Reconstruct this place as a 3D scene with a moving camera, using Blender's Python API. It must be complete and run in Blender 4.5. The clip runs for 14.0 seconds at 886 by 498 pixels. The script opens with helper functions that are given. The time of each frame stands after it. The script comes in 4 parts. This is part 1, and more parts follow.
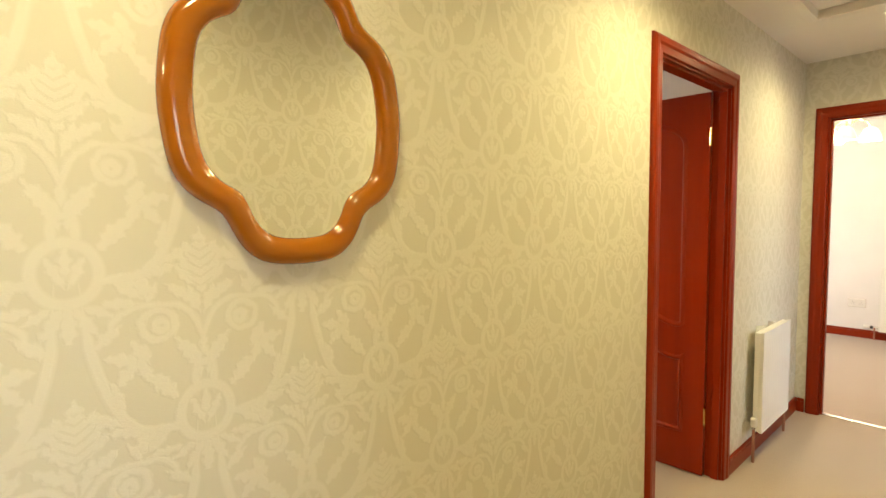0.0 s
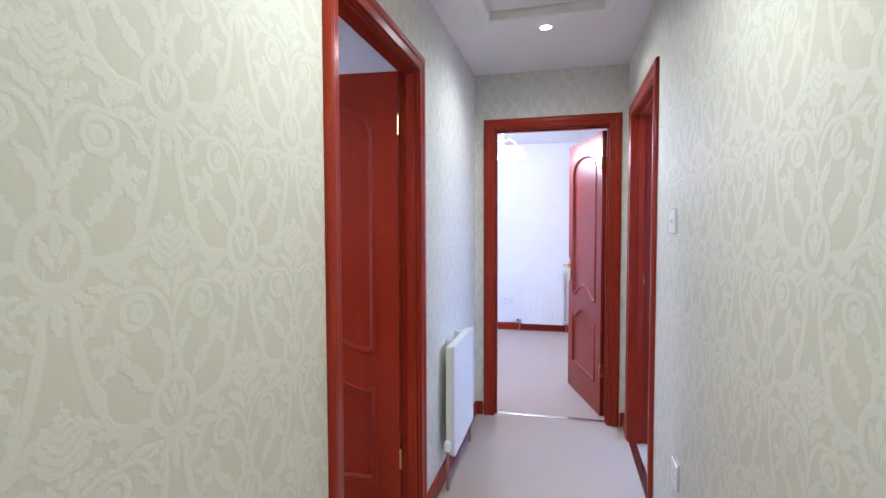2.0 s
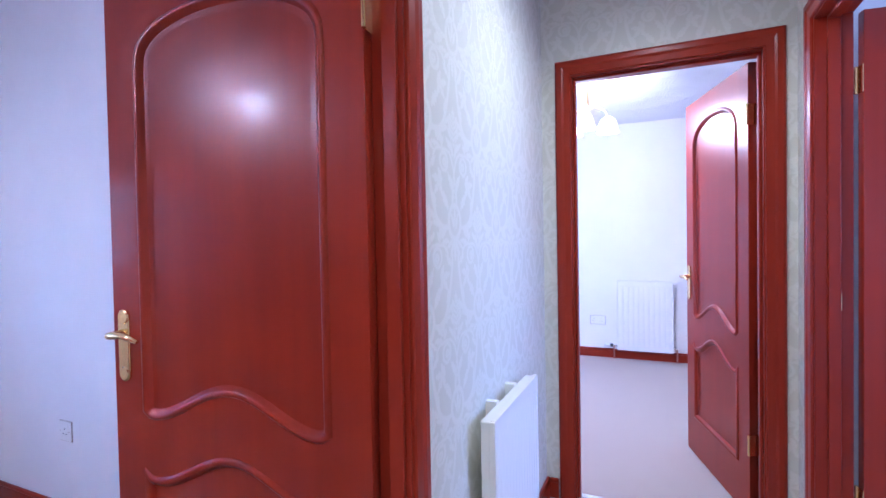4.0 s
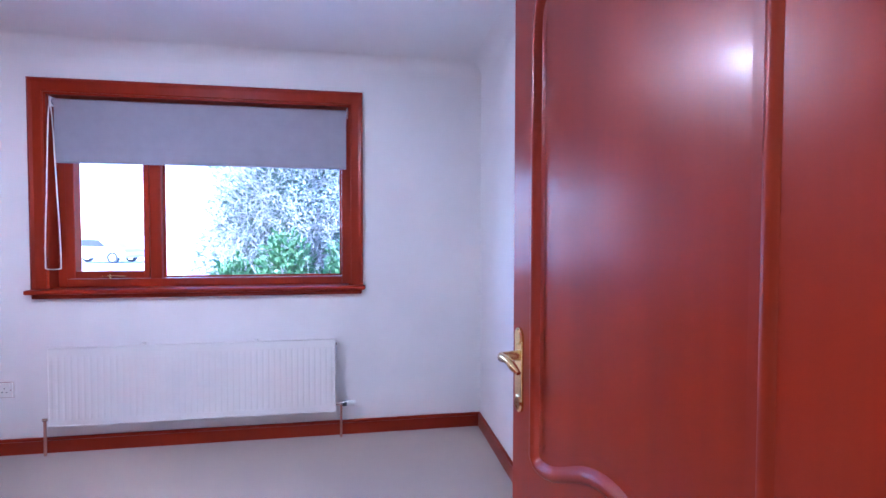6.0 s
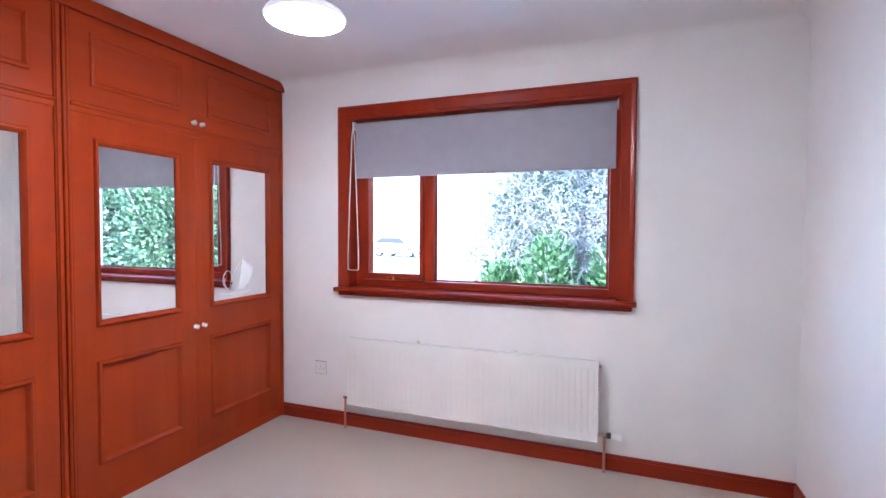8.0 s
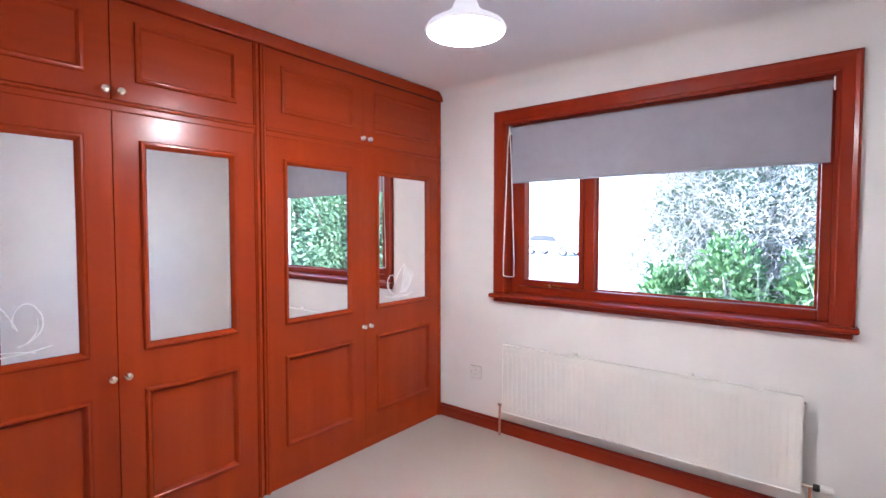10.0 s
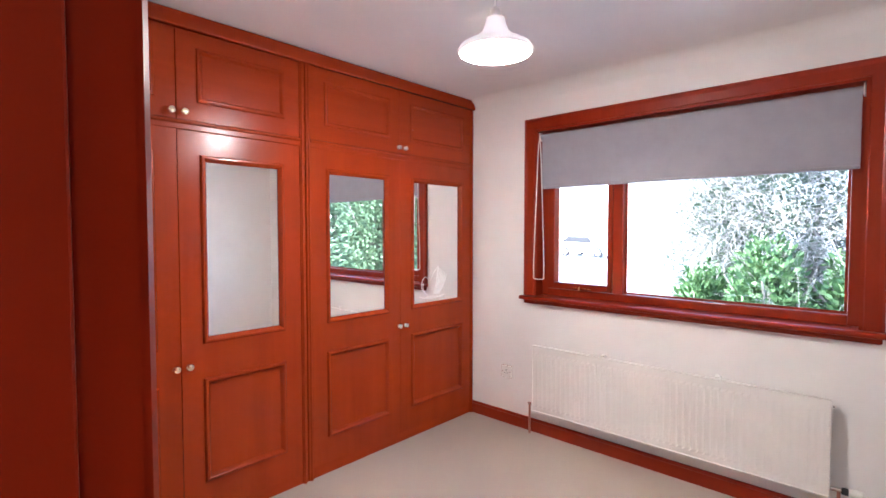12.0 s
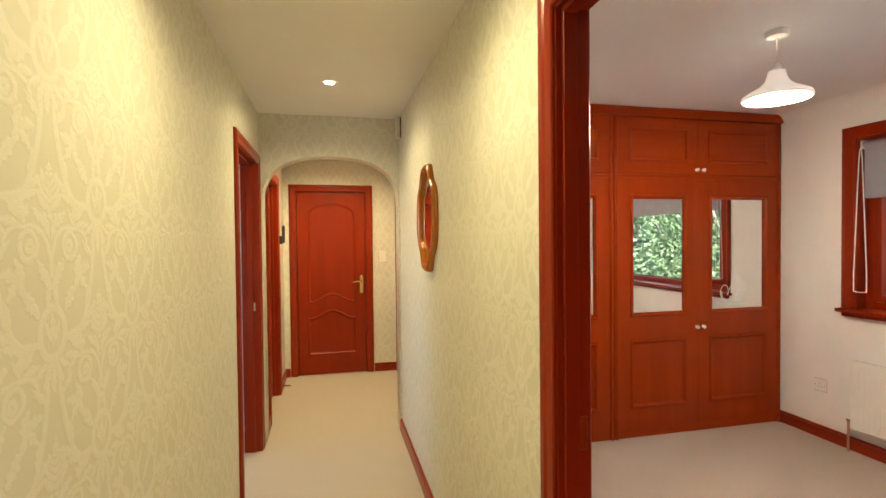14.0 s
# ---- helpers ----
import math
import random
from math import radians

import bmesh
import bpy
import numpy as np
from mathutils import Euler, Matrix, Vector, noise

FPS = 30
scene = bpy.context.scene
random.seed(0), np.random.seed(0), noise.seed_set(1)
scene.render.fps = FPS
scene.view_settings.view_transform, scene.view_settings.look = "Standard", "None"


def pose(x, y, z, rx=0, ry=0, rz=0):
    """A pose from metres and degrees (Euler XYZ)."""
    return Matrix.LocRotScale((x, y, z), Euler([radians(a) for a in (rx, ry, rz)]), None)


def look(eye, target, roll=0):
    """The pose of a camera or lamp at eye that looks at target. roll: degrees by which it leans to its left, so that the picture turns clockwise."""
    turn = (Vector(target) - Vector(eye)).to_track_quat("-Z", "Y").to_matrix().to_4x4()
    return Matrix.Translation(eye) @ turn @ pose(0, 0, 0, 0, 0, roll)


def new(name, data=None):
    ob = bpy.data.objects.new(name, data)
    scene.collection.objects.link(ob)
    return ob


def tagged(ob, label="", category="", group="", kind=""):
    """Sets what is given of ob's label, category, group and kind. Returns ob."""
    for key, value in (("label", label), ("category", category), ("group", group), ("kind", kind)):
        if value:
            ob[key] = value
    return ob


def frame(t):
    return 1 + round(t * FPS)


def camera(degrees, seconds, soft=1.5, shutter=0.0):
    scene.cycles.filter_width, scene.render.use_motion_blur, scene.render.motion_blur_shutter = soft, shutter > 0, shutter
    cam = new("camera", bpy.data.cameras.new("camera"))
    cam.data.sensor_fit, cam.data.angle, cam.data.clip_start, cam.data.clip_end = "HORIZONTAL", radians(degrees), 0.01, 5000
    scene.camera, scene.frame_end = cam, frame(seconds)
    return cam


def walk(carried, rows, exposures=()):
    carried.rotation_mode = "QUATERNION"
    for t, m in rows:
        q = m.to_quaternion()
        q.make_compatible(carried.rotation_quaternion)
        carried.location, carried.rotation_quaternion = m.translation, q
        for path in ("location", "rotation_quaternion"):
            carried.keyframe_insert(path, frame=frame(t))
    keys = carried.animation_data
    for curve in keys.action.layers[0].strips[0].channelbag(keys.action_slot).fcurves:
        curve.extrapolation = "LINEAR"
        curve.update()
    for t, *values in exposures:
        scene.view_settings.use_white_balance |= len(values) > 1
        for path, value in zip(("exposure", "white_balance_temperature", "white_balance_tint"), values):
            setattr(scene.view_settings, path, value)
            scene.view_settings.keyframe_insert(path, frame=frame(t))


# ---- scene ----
cam = camera(84.6, 14.0)
PATH = [
    (0, (0.885, 0.553, 1.36), (-0.615, 1.87, 1.231), -0.6),
    (0.5, (0.787, 0.656, 1.356), (-0.623, 2.07, 1.235), -0.7),
    (1, (0.683, 0.746, 1.352), (-0.454, 2.387, 1.244), -0.4),
    (1.5, (0.619, 0.924, 1.322), (-0.135, 2.775, 1.23), -0.3),
    (2, (0.609, 1.22, 1.316), (0.124, 3.158, 1.227), -0.2),
    (2.2, (0.602, 1.325, 1.296), (0.184, 3.279, 1.214), -0.1),
    (4.3, (0.47, 2.390, 1.24), (-0.548, 4.112, 1.200), -0.8),
    (4.5, (0.426, 2.462, 1.255), (-0.75, 4.078, 1.190), -0.6),
    (5, (0.356, 2.536, 1.27), (-1.214, 3.774, 1.218), -0.4),
    (5.5, (0.332, 2.684, 1.27), (-1.527, 3.421, 1.223), -0.0),
    (6, (0.249, 2.748, 1.277), (-1.724, 3.073, 1.217), 0.1),
    (6.5, (0.158, 2.744, 1.284), (-1.841, 2.741, 1.222), 0.3),
    (7, (0.077, 2.764, 1.306), (-1.898, 2.458, 1.24), 0.3),
    (7.5, (-0.013, 2.742, 1.307), (-1.944, 2.222, 1.245), 0.3),
    (8, (-0.043, 2.729, 1.328), (-1.908, 2.01, 1.26), 0.3),
    (8.5, (-0.076, 2.689, 1.344), (-1.858, 1.785, 1.269), 0.2),
    (9, (-0.09, 2.659, 1.365), (-1.783, 1.597, 1.283), 0.0),
    (9.2, (-0.095, 2.644, 1.372), (-1.757, 1.535, 1.289), 0.0),
    (11.3, (-0.094, 2.712, 1.404), (-1.576, 1.372, 1.326), -0.0),
    (11.5, (-0.055, 2.712, 1.408), (-1.542, 1.377, 1.33), 0.0),
    (12, (0.006, 2.76, 1.41), (-1.463, 1.405, 1.331), 0.0),
    (12.5, (0.144, 2.913, 1.447), (-1.238, 1.47, 1.361), -0.1),
    (13, (0.318, 3.065, 1.455), (-0.896, 1.477, 1.388), -0.2),
    (13.5, (0.419, 3.277, 1.448), (-0.451, 1.477, 1.404), -0.5),
    (14, (0.512, 3.49, 1.446), (0.062, 1.541, 1.408), -0.6),
]
walk(cam, [(t, look(eye, target, roll)) for t, eye, target, roll in PATH],
     [(0, 2.98, 7500, 8), (0.6, 3.05, 5800, 11), (1.2, 3.0, 4850, 17), (2.2, 2.88, 4350, 23), (4.3, 3.02, 4120, 31), (5.5, 3.12, 4150, 28), (6.5, 3.18, 4300, 26), (7.5, 3.3, 4600, 19), (9, 3.32, 4950, 14), (11.5, 3.38, 5250, 17), (13, 3.15, 6100, 17), (14, 2.9, 6900, 10)])

# ---- world, sun, lamps ----
world = bpy.data.worlds.new("sky_world")
scene.world = world
world.use_nodes = True
wn = world.node_tree.nodes
wn.clear()
sky = wn.new("ShaderNodeTexSky")
sky.sky_type, sky.sun_disc = "NISHITA", False
sky.sun_elevation, sky.sun_rotation = radians(35), radians(160)
sky.air_density, sky.dust_density, sky.ozone_density = 1.0, 1.0, 1.0
wbg = wn.new("ShaderNodeBackground")
wbg.inputs["Strength"].default_value = 0.15
wout = wn.new("ShaderNodeOutputWorld")
world.node_tree.links.new(sky.outputs[0], wbg.inputs[0])
world.node_tree.links.new(wbg.outputs[0], wout.inputs[0])

sun = new("sun", bpy.data.lights.new("sun", "SUN"))
sun.data.energy, sun.data.angle, sun.data.color = 3.0, radians(12), (1.0, 0.97, 0.93)
sun.matrix_world = look((2.6, -7.2, 5.4), (0, 0, 0))


def lamp_point(name, place, watts, colour, radius):
    ob = new(name, bpy.data.lights.new(name, "POINT"))
    ob.data.energy, ob.data.color, ob.data.shadow_soft_size = watts, colour, radius
    ob.location = place
    return ob


def lamp_spot(name, place, watts, colour, cone):
    ob = new(name, bpy.data.lights.new(name, "SPOT"))
    ob.data.energy, ob.data.color, ob.data.shadow_soft_size = watts, colour, 0.07
    ob.data.spot_size, ob.data.spot_blend = radians(cone), 0.9
    ob.location = place
    return ob


def lamp_daylight_fill(name, place, target, w, h, watts, colour):
    """Area lamp standing in for daylight at an added window opening out of view."""
    ob = new(name, bpy.data.lights.new(name, "AREA"))
    ob.data.shape, ob.data.size, ob.data.size_y = "RECTANGLE", w, h
    ob.data.energy, ob.data.color = watts, colour
    ob.matrix_world = look(place, target)
    return ob


WARM = (1.0, 0.86, 0.46)
DAY = (0.78, 0.86, 1.0)
lamp_spot("spot_light", (0.504, 3.85, 2.335), 6.5, WARM, 165)
lamp_spot("spot_light", (0.504, 2.22, 2.335), 8.8, WARM, 165)
lamp_spot("spot_light", (0.504, 0.62, 2.335), 6.6, WARM, 165)
# assumed hall lamp, not seen: added to brighten the walls beyond the arch
lamp_spot("spot_light", (0.45, -1.1, 2.335), 20, WARM, 165)
lamp_point("bulb_light", (-1.50, 1.64, 2.075), 7.5, (1.0, 0.86, 0.66), 0.06)
lamp_point("bulb_light", (0.06, 5.7, 1.95), 9, (1.0, 0.82, 0.62), 0.05)
# fill lamps just inside the added, unseen window openings
lamp_daylight_fill("daylight_fill_end_room", (-1.88, 6.1, 1.4), (0, 6.1, 1.3), 1.6, 1.1, 1.6, DAY)
lamp_daylight_fill("daylight_fill_side_room", (2.88, 3.9, 1.5), (1, 3.9, 1.4), 1.2, 1.1, 2.4, DAY)
lamp_daylight_fill("daylight_fill_bath_room", (2.88, 0.2, 1.5), (1, 0.2, 1.4), 1.2, 1.1, 1.3, DAY)


# ---- materials ----
class Nodes:
    """A small writer of node materials."""

    def __init__(self, name):
        self.mat = bpy.data.materials.new(name)
        self.mat.use_nodes = True
        self.t = self.mat.node_tree
        self.t.nodes.clear()
        self.out = self.t.nodes.new("ShaderNodeOutputMaterial")
        self.b = self.t.nodes.new("ShaderNodeBsdfPrincipled")
        self.t.links.new(self.b.outputs[0], self.out.inputs[0])

    def put(self, socket, v):
        if isinstance(v, bpy.types.NodeSocket):
            self.t.links.new(v, socket)
        elif v is not None:
            socket.default_value = v

    def m(self, op, a, b=None, c=None, clamp=False):
        n = self.t.nodes.new("ShaderNodeMath")
        n.operation, n.use_clamp = op, clamp
        for s, v in zip(n.inputs, (a, b, c)):
            self.put(s, v)
        return n.outputs[0]

    def coords(self, scale=(1, 1, 1), world_space=False):
        if world_space:
            src = self.t.nodes.new("ShaderNodeNewGeometry").outputs["Position"]
        else:
            src = self.t.nodes.new("ShaderNodeTexCoord").outputs["Object"]
        n = self.t.nodes.new("ShaderNodeMapping")
        self.t.links.new(src, n.inputs[0])
        n.inputs["Scale"].default_value = scale
        return n.outputs[0]

    def noise(self, vec, scale, detail=3.0, rough=0.55, dist=0.0):
        n = self.t.nodes.new("ShaderNodeTexNoise")
        self.put(n.inputs["Vector"], vec)
        n.inputs["Scale"].default_value, n.inputs["Detail"].default_value = scale, detail
        n.inputs["Roughness"].default_value, n.inputs["Distortion"].default_value = rough, dist
        return n.outputs[0]

    def ramp(self, fac, *stops):
        n = self.t.nodes.new("ShaderNodeValToRGB")
        self.put(n.inputs[0], fac)
        e = n.color_ramp.elements
        while len(e) < len(stops):
            e.new(0.5)
        for el, (p, c) in zip(e, stops):
            el.position, el.color = p, (*c, 1)
        return n.outputs[0]

    def mix(self, fac, a, b, mode="MIX"):
        n = self.t.nodes.new("ShaderNodeMix")
        n.data_type, n.blend_type = "RGBA", mode
        self.put(n.inputs[0], fac)
        for s, v in ((n.inputs[6], a), (n.inputs[7], b)):
            self.put(s, (*v, 1) if isinstance(v, tuple) else v)
        return n.outputs[2]

    def bump(self, height, strength, distance=0.002):
        n = self.t.nodes.new("ShaderNodeBump")
        self.put(n.inputs["Height"], height)
        n.inputs["Strength"].default_value, n.inputs["Distance"].default_value = strength, distance
        self.t.links.new(n.outputs[0], self.b.inputs["Normal"])

    def done(self, colour, rough=0.5, metal=0.0, coat=0.0, spec=0.5):
        self.put(self.b.inputs["Base Color"], (*colour, 1) if isinstance(colour, tuple) else colour)
        self.put(self.b.inputs["Roughness"], rough)
        self.b.inputs["Metallic"].default_value = metal
        self.b.inputs["Coat Weight"].default_value = coat
        self.b.inputs["Coat Roughness"].default_value = 0.12
        self.b.inputs["Specular IOR Level"].default_value = spec
        return self.mat


def plain(name, c, rough=0.5, metal=0.0, var=0.06, scale=9.0, bump=0.0, bscale=300.0, spec=0.5):
    w = Nodes(name)
    v = w.coords(world_space=True)
    n = w.noise(v, scale)
    lo = tuple(x * (1 - var) for x in c)
    hi = tuple(min(1, x * (1 + var)) for x in c)
    col = w.ramp(n, (0.3, lo), (0.7, hi))
    if bump:
        w.bump(w.noise(v, bscale, 2), bump, 0.001)
    r = w.m("MULTIPLY_ADD", w.noise(v, scale * 3), 0.12, rough - 0.06)
    return w.done(col, r, metal, spec=spec)


def wood(name, dark, mid, light, along="z", rough=0.31, coat=0.06):
    """Stained, varnished mahogany with the grain along one axis."""
    w = Nodes(name)
    s = {"x": (0.6, 9, 9), "y": (9, 0.6, 9), "z": (9, 9, 0.6)}[along]
    v = w.coords(s, world_space=True)
    fine = {"x": (5, 190, 190), "y": (190, 5, 190), "z": (190, 190, 5)}[along]
    f = w.noise(w.coords(fine, world_space=True), 1.0, 2)
    band = {"x": (0.5, 40, 40), "y": (40, 0.5, 40), "z": (40, 40, 0.5)}[along]
    g2 = w.noise(w.coords(band, world_space=True), 1.0, 3, 0.6, 0.2)
    g = w.noise(v, 1.1, 3, 0.55, 0.3)
    col = w.ramp(w.m("MULTIPLY_ADD", g2, 0.16, w.m("MULTIPLY", g, 0.84)), (0.25, dark), (0.5, mid), (0.75, light))
    col = w.mix(w.m("MULTIPLY", f, 0.12), col, dark)
    rr = w.m("MULTIPLY_ADD", g2, 0.05, w.m("MULTIPLY_ADD", w.noise(w.coords(world_space=True), 6, 3), 0.06, rough - 0.055))
    w.bump(f, 0.05, 0.0004)
    return w.done(col, rr, coat=coat, spec=0.24)


def damask():
    """Cream wallpaper with a half-drop damask, repeat 0.36 by 0.50 m."""
    w = Nodes("damask_wallpaper")
    P = w.coords(world_space=True)
    sep = w.t.nodes.new("ShaderNodeSeparateXYZ")
    w.t.links.new(P, sep.inputs[0])
    n1 = w.noise(P, 62, 3, 0.65)
    n2 = w.noise(P, 47, 3, 0.65)
    wob = w.m("MULTIPLY_ADD", n1, 0.014, -0.007)
    wob2 = w.m("MULTIPLY_ADD", n2, 0.014, -0.007)
    U = w.m("ADD", sep.outputs[0], sep.outputs[1])
    V = sep.outputs[2]

    def soft(d, edge=0.0052):
        return w.m("MULTIPLY_ADD", d, -1 / edge, 0.5, clamp=True)

    def blob(a, v, ca, cv, ra, rv):
        x = w.m("DIVIDE", w.m("SUBTRACT", a, ca), ra)
        y = w.m("DIVIDE", w.m("SUBTRACT", v, cv), rv)
        r = w.m("SQRT", w.m("ADD", w.m("MULTIPLY", x, x), w.m("MULTIPLY", y, y)))
        return w.m("MULTIPLY", w.m("SUBTRACT", r, 1.0), min(ra, rv))

    def ring(a, v, ca, cv, r, half, squash=1.0):
        x = w.m("SUBTRACT", a, ca)
        y = w.m("MULTIPLY", w.m("SUBTRACT", v, cv), squash)
        d = w.m("SQRT", w.m("ADD", w.m("MULTIPLY", x, x), w.m("MULTIPLY", y, y)))
        return w.m("SUBTRACT", w.m("ABSOLUTE", w.m("SUBTRACT", d, r)), half)

    def leaf(a, v, ca, cv, turn, long, wide, teeth=0.16):
        wide *= 0.86
        """A pointed leaf with a toothed rim; turn is its direction in degrees from the horizontal."""
        c, s = math.cos(radians(turn)), math.sin(radians(turn))
        x = w.m("MULTIPLY_ADD", a, c, w.m("MULTIPLY_ADD", v, s, -ca * c - cv * s))
        y = w.m("MULTIPLY_ADD", v, c, w.m("MULTIPLY_ADD", a, -s, ca * s - cv * c))
        q = w.m("MULTIPLY_ADD", w.m("MULTIPLY", x, x), -wide / long ** 2, wide)
        if teeth:
            q = w.m("MULTIPLY_ADD", w.m("SINE", w.m("MULTIPLY", x, 400)), wide * teeth, q)
        return w.m("SUBTRACT", w.m("ABSOLUTE", y), q)

    def motif(du, dv):
        u = w.m("SUBTRACT", w.m("FLOORED_MODULO", w.m("ADD", U, 0.18 - 0.604 + du), 0.36), 0.18)
        v0 = w.m("SUBTRACT", w.m("FLOORED_MODULO", w.m("ADD", V, 0.36 - 1.54 + dv), 0.50), 0.36)
        a0 = w.m("ABSOLUTE", u)
        a = w.m("ADD", a0, wob)
        v = w.m("ADD", v0, wob2)
        d = None
        leaves = (
            # cone: a point and three tiers of scales
            (0.000, 0.022, 90, 0.034, 0.015), (0.014, 0.012, 65, 0.028, 0.010), (0.020, -0.006, 55, 0.028, 0.010),
            (0.022, -0.022, 45, 0.026, 0.009), (0.000, -0.020, 90, 0.036, 0.015),
            # curls below the cone
            (0.030, -0.050, 35, 0.030, 0.010), (0.012, -0.062, 70, 0.026, 0.009),
            # flower sprays over and under the branch
            (0.086, -0.030, 80, 0.026, 0.010), (0.106, -0.036, 40, 0.026, 0.010), (0.116, -0.058, 5, 0.026, 0.009),
            (0.074, -0.046, 120, 0.018, 0.008),
            (0.092, -0.138, 60, 0.024, 0.012), (0.116, -0.146, 10, 0.024, 0.012), (0.110, -0.168, -50, 0.024, 0.011),
            (0.088, -0.168, -110, 0.022, 0.010), (0.136, -0.108, -40, 0.026, 0.010),
            # tulip
            (0.020, -0.152, 52, 0.036, 0.013), (0.000, -0.140, 90, 0.022, 0.008), (0.010, -0.176, 75, 0.022, 0.007),
            # leaf beside the vase, bud inside it
            (0.062, -0.198, 50, 0.034, 0.014), (0.000, -0.240, 90, 0.024, 0.009), (0.013, -0.254, 65, 0.026, 0.008),
            # tassel
            (0.000, -0.334, 90, 0.034, 0.011), (0.018, -0.326, -60, 0.032, 0.009), (0.036, -0.316, -30, 0.024, 0.008),
            # leaves along the long stem
            (0.112, -0.262, 15, 0.034, 0.010), (0.142, -0.236, 30, 0.034, 0.010), (0.126, -0.205, 75, 0.028, 0.009),
            (0.090, -0.282, -25, 0.026, 0.008),
        )
        for ca, cv, turn, long, wide in leaves:
            p = leaf(a, v, ca, cv, turn, long, wide)
            d = p if d is None else w.m("MINIMUM", d, p)
        for p in (
            ring(a, v, 0.066, -0.098, 0.024, 0.0055), ring(a, v, 0.062, -0.100, 0.008, 0.0060),
            ring(a0, v0, 0.0, -0.256, 0.040, 0.0075, 0.88), blob(a, v, 0.104, -0.152, 0.009, 0.009),
            blob(a0, v0, 0.014, -0.196, 0.0065, 0.026),
        ):
            d = w.m("MINIMUM", d, p)
        def stroke(path, slope, half):
            away = w.m("ABSOLUTE", w.m("SUBTRACT", v, path))
            return w.m("SUBTRACT", w.m("DIVIDE", away, w.m("SQRT", w.m("MULTIPLY_ADD", slope, slope, 1.0))), half)

        # branch springing from the tulip and arching outwards
        k = w.m("DIVIDE", w.m("SUBTRACT", a0, 0.072), 0.068)
        k3 = w.m("MULTIPLY", k, w.m("MULTIPLY", k, k))
        arc = stroke(w.m("MULTIPLY_ADD", w.m("MULTIPLY", k3, k), -0.048, -0.066), w.m("MULTIPLY", k3, 2.8), 0.0048)
        arc = w.m("MAXIMUM", arc, w.m("SUBTRACT", a0, 0.134))
        # long stem sweeping out, then up to the neighbouring column
        k = w.m("MAXIMUM", w.m("DIVIDE", w.m("SUBTRACT", a0, 0.038), 0.126), 0.0)
        k3 = w.m("MULTIPLY", k, w.m("MULTIPLY", k, k))
        line = stroke(w.m("MULTIPLY_ADD", w.m("MULTIPLY", k3, k), 0.19, -0.270), w.m("MULTIPLY", k3, 6.0), 0.0072)
        line = w.m("MAXIMUM", line, w.m("MAXIMUM", w.m("SUBTRACT", 0.036, a0), w.m("SUBTRACT", a0, 0.165)))
        d = w.m("MINIMUM", d, w.m("MINIMUM", arc, line))
        scale = w.m("SINE", w.m("MULTIPLY", w.m("ADD", v0, w.m("MULTIPLY", a0, -0.7)), 420))
        inside = soft(blob(a0, v0, 0.0, -0.004, 0.022, 0.040))
        return w.m("SUBTRACT", soft(d), w.m("MULTIPLY", w.m("MULTIPLY", inside, 0.7), w.m("GREATER_THAN", scale, 0.55)), clamp=True)

    pat = w.m("MAXIMUM", motif(0.0, 0.0), motif(0.18, 0.25))
    weave = w.noise(w.coords((1, 1, 6), world_space=True), 160, 2)
    pat = w.m("MULTIPLY", pat, w.m("MULTIPLY_ADD", weave, 0.6, 0.62, clamp=True))
    ground = w.mix(w.noise(P, 2.5, 3), (0.610, 0.598, 0.510), (0.650, 0.636, 0.548))
    ground = w.mix(w.m("MULTIPLY", weave, 0.25), ground, (0.68, 0.66, 0.585))
    col = w.mix(w.m("MULTIPLY", pat, 0.70), ground, (0.735, 0.722, 0.650))
    w.bump(w.m("ADD", pat, w.m("MULTIPLY", weave, 0.4)), 0.5, 0.0012)
    return w.done(col, w.m("MULTIPLY_ADD", pat, -0.12, 0.62), spec=0.35)


def carpet():
    w = Nodes("beige_carpet")
    v = w.coords(world_space=True)
    pile = w.noise(v, 420, 3, 0.7)
    tread = w.noise(v, 3.5, 4, 0.6, 0.4)
    col = w.ramp(pile, (0.25, (0.38, 0.315, 0.26)), (0.75, (0.57, 0.495, 0.42)))
    col = w.mix(w.m("MULTIPLY", tread, 0.35), col, (0.43, 0.36, 0.30))
    w.bump(pile, 0.7, 0.004)
    return w.done(col, 0.95, spec=0.15)


M_PAPER = damask()
M_CARPET = carpet()
M_WALL = plain("white_emulsion", (0.80, 0.785, 0.77), 0.7, var=0.025, scale=3, bump=0.12, bscale=260, spec=0.3)
M_CEIL = plain("ceiling_emulsion", (0.82, 0.81, 0.80), 0.8, var=0.02, scale=2, bump=0.15, bscale=180, spec=0.2)
WD, WM, WL = (0.205, 0.0150, 0.0018), (0.240, 0.0190, 0.0025), (0.275, 0.0240, 0.0032)
M_WOOD = wood("mahogany_upright", WD, WM, WL, "z")
M_WOOD_X = wood("mahogany_along_x", WD, WM, WL, "x")
M_WOOD_Y = wood("mahogany_along_y", WD, WM, WL, "y")
M_ROBE = wood("wardrobe_mahogany", (0.250, 0.0240, 0.0018), (0.290, 0.0300, 0.0025), (0.325, 0.0370, 0.0032), "z", 0.25, 0.05)
M_ROBE_X = wood("wardrobe_mahogany_rail", (0.250, 0.0240, 0.0018), (0.290, 0.0300, 0.0025), (0.325, 0.0370, 0.0032), "x", 0.25, 0.05)
M_PINE = wood("orange_varnished_wood", (0.28, 0.080, 0.006), (0.34, 0.105, 0.008), (0.39, 0.125, 0.010), "y", 0.14, 0.6)
M_RAD = plain("radiator_enamel", (0.80, 0.79, 0.76), 0.35, var=0.02, scale=5)
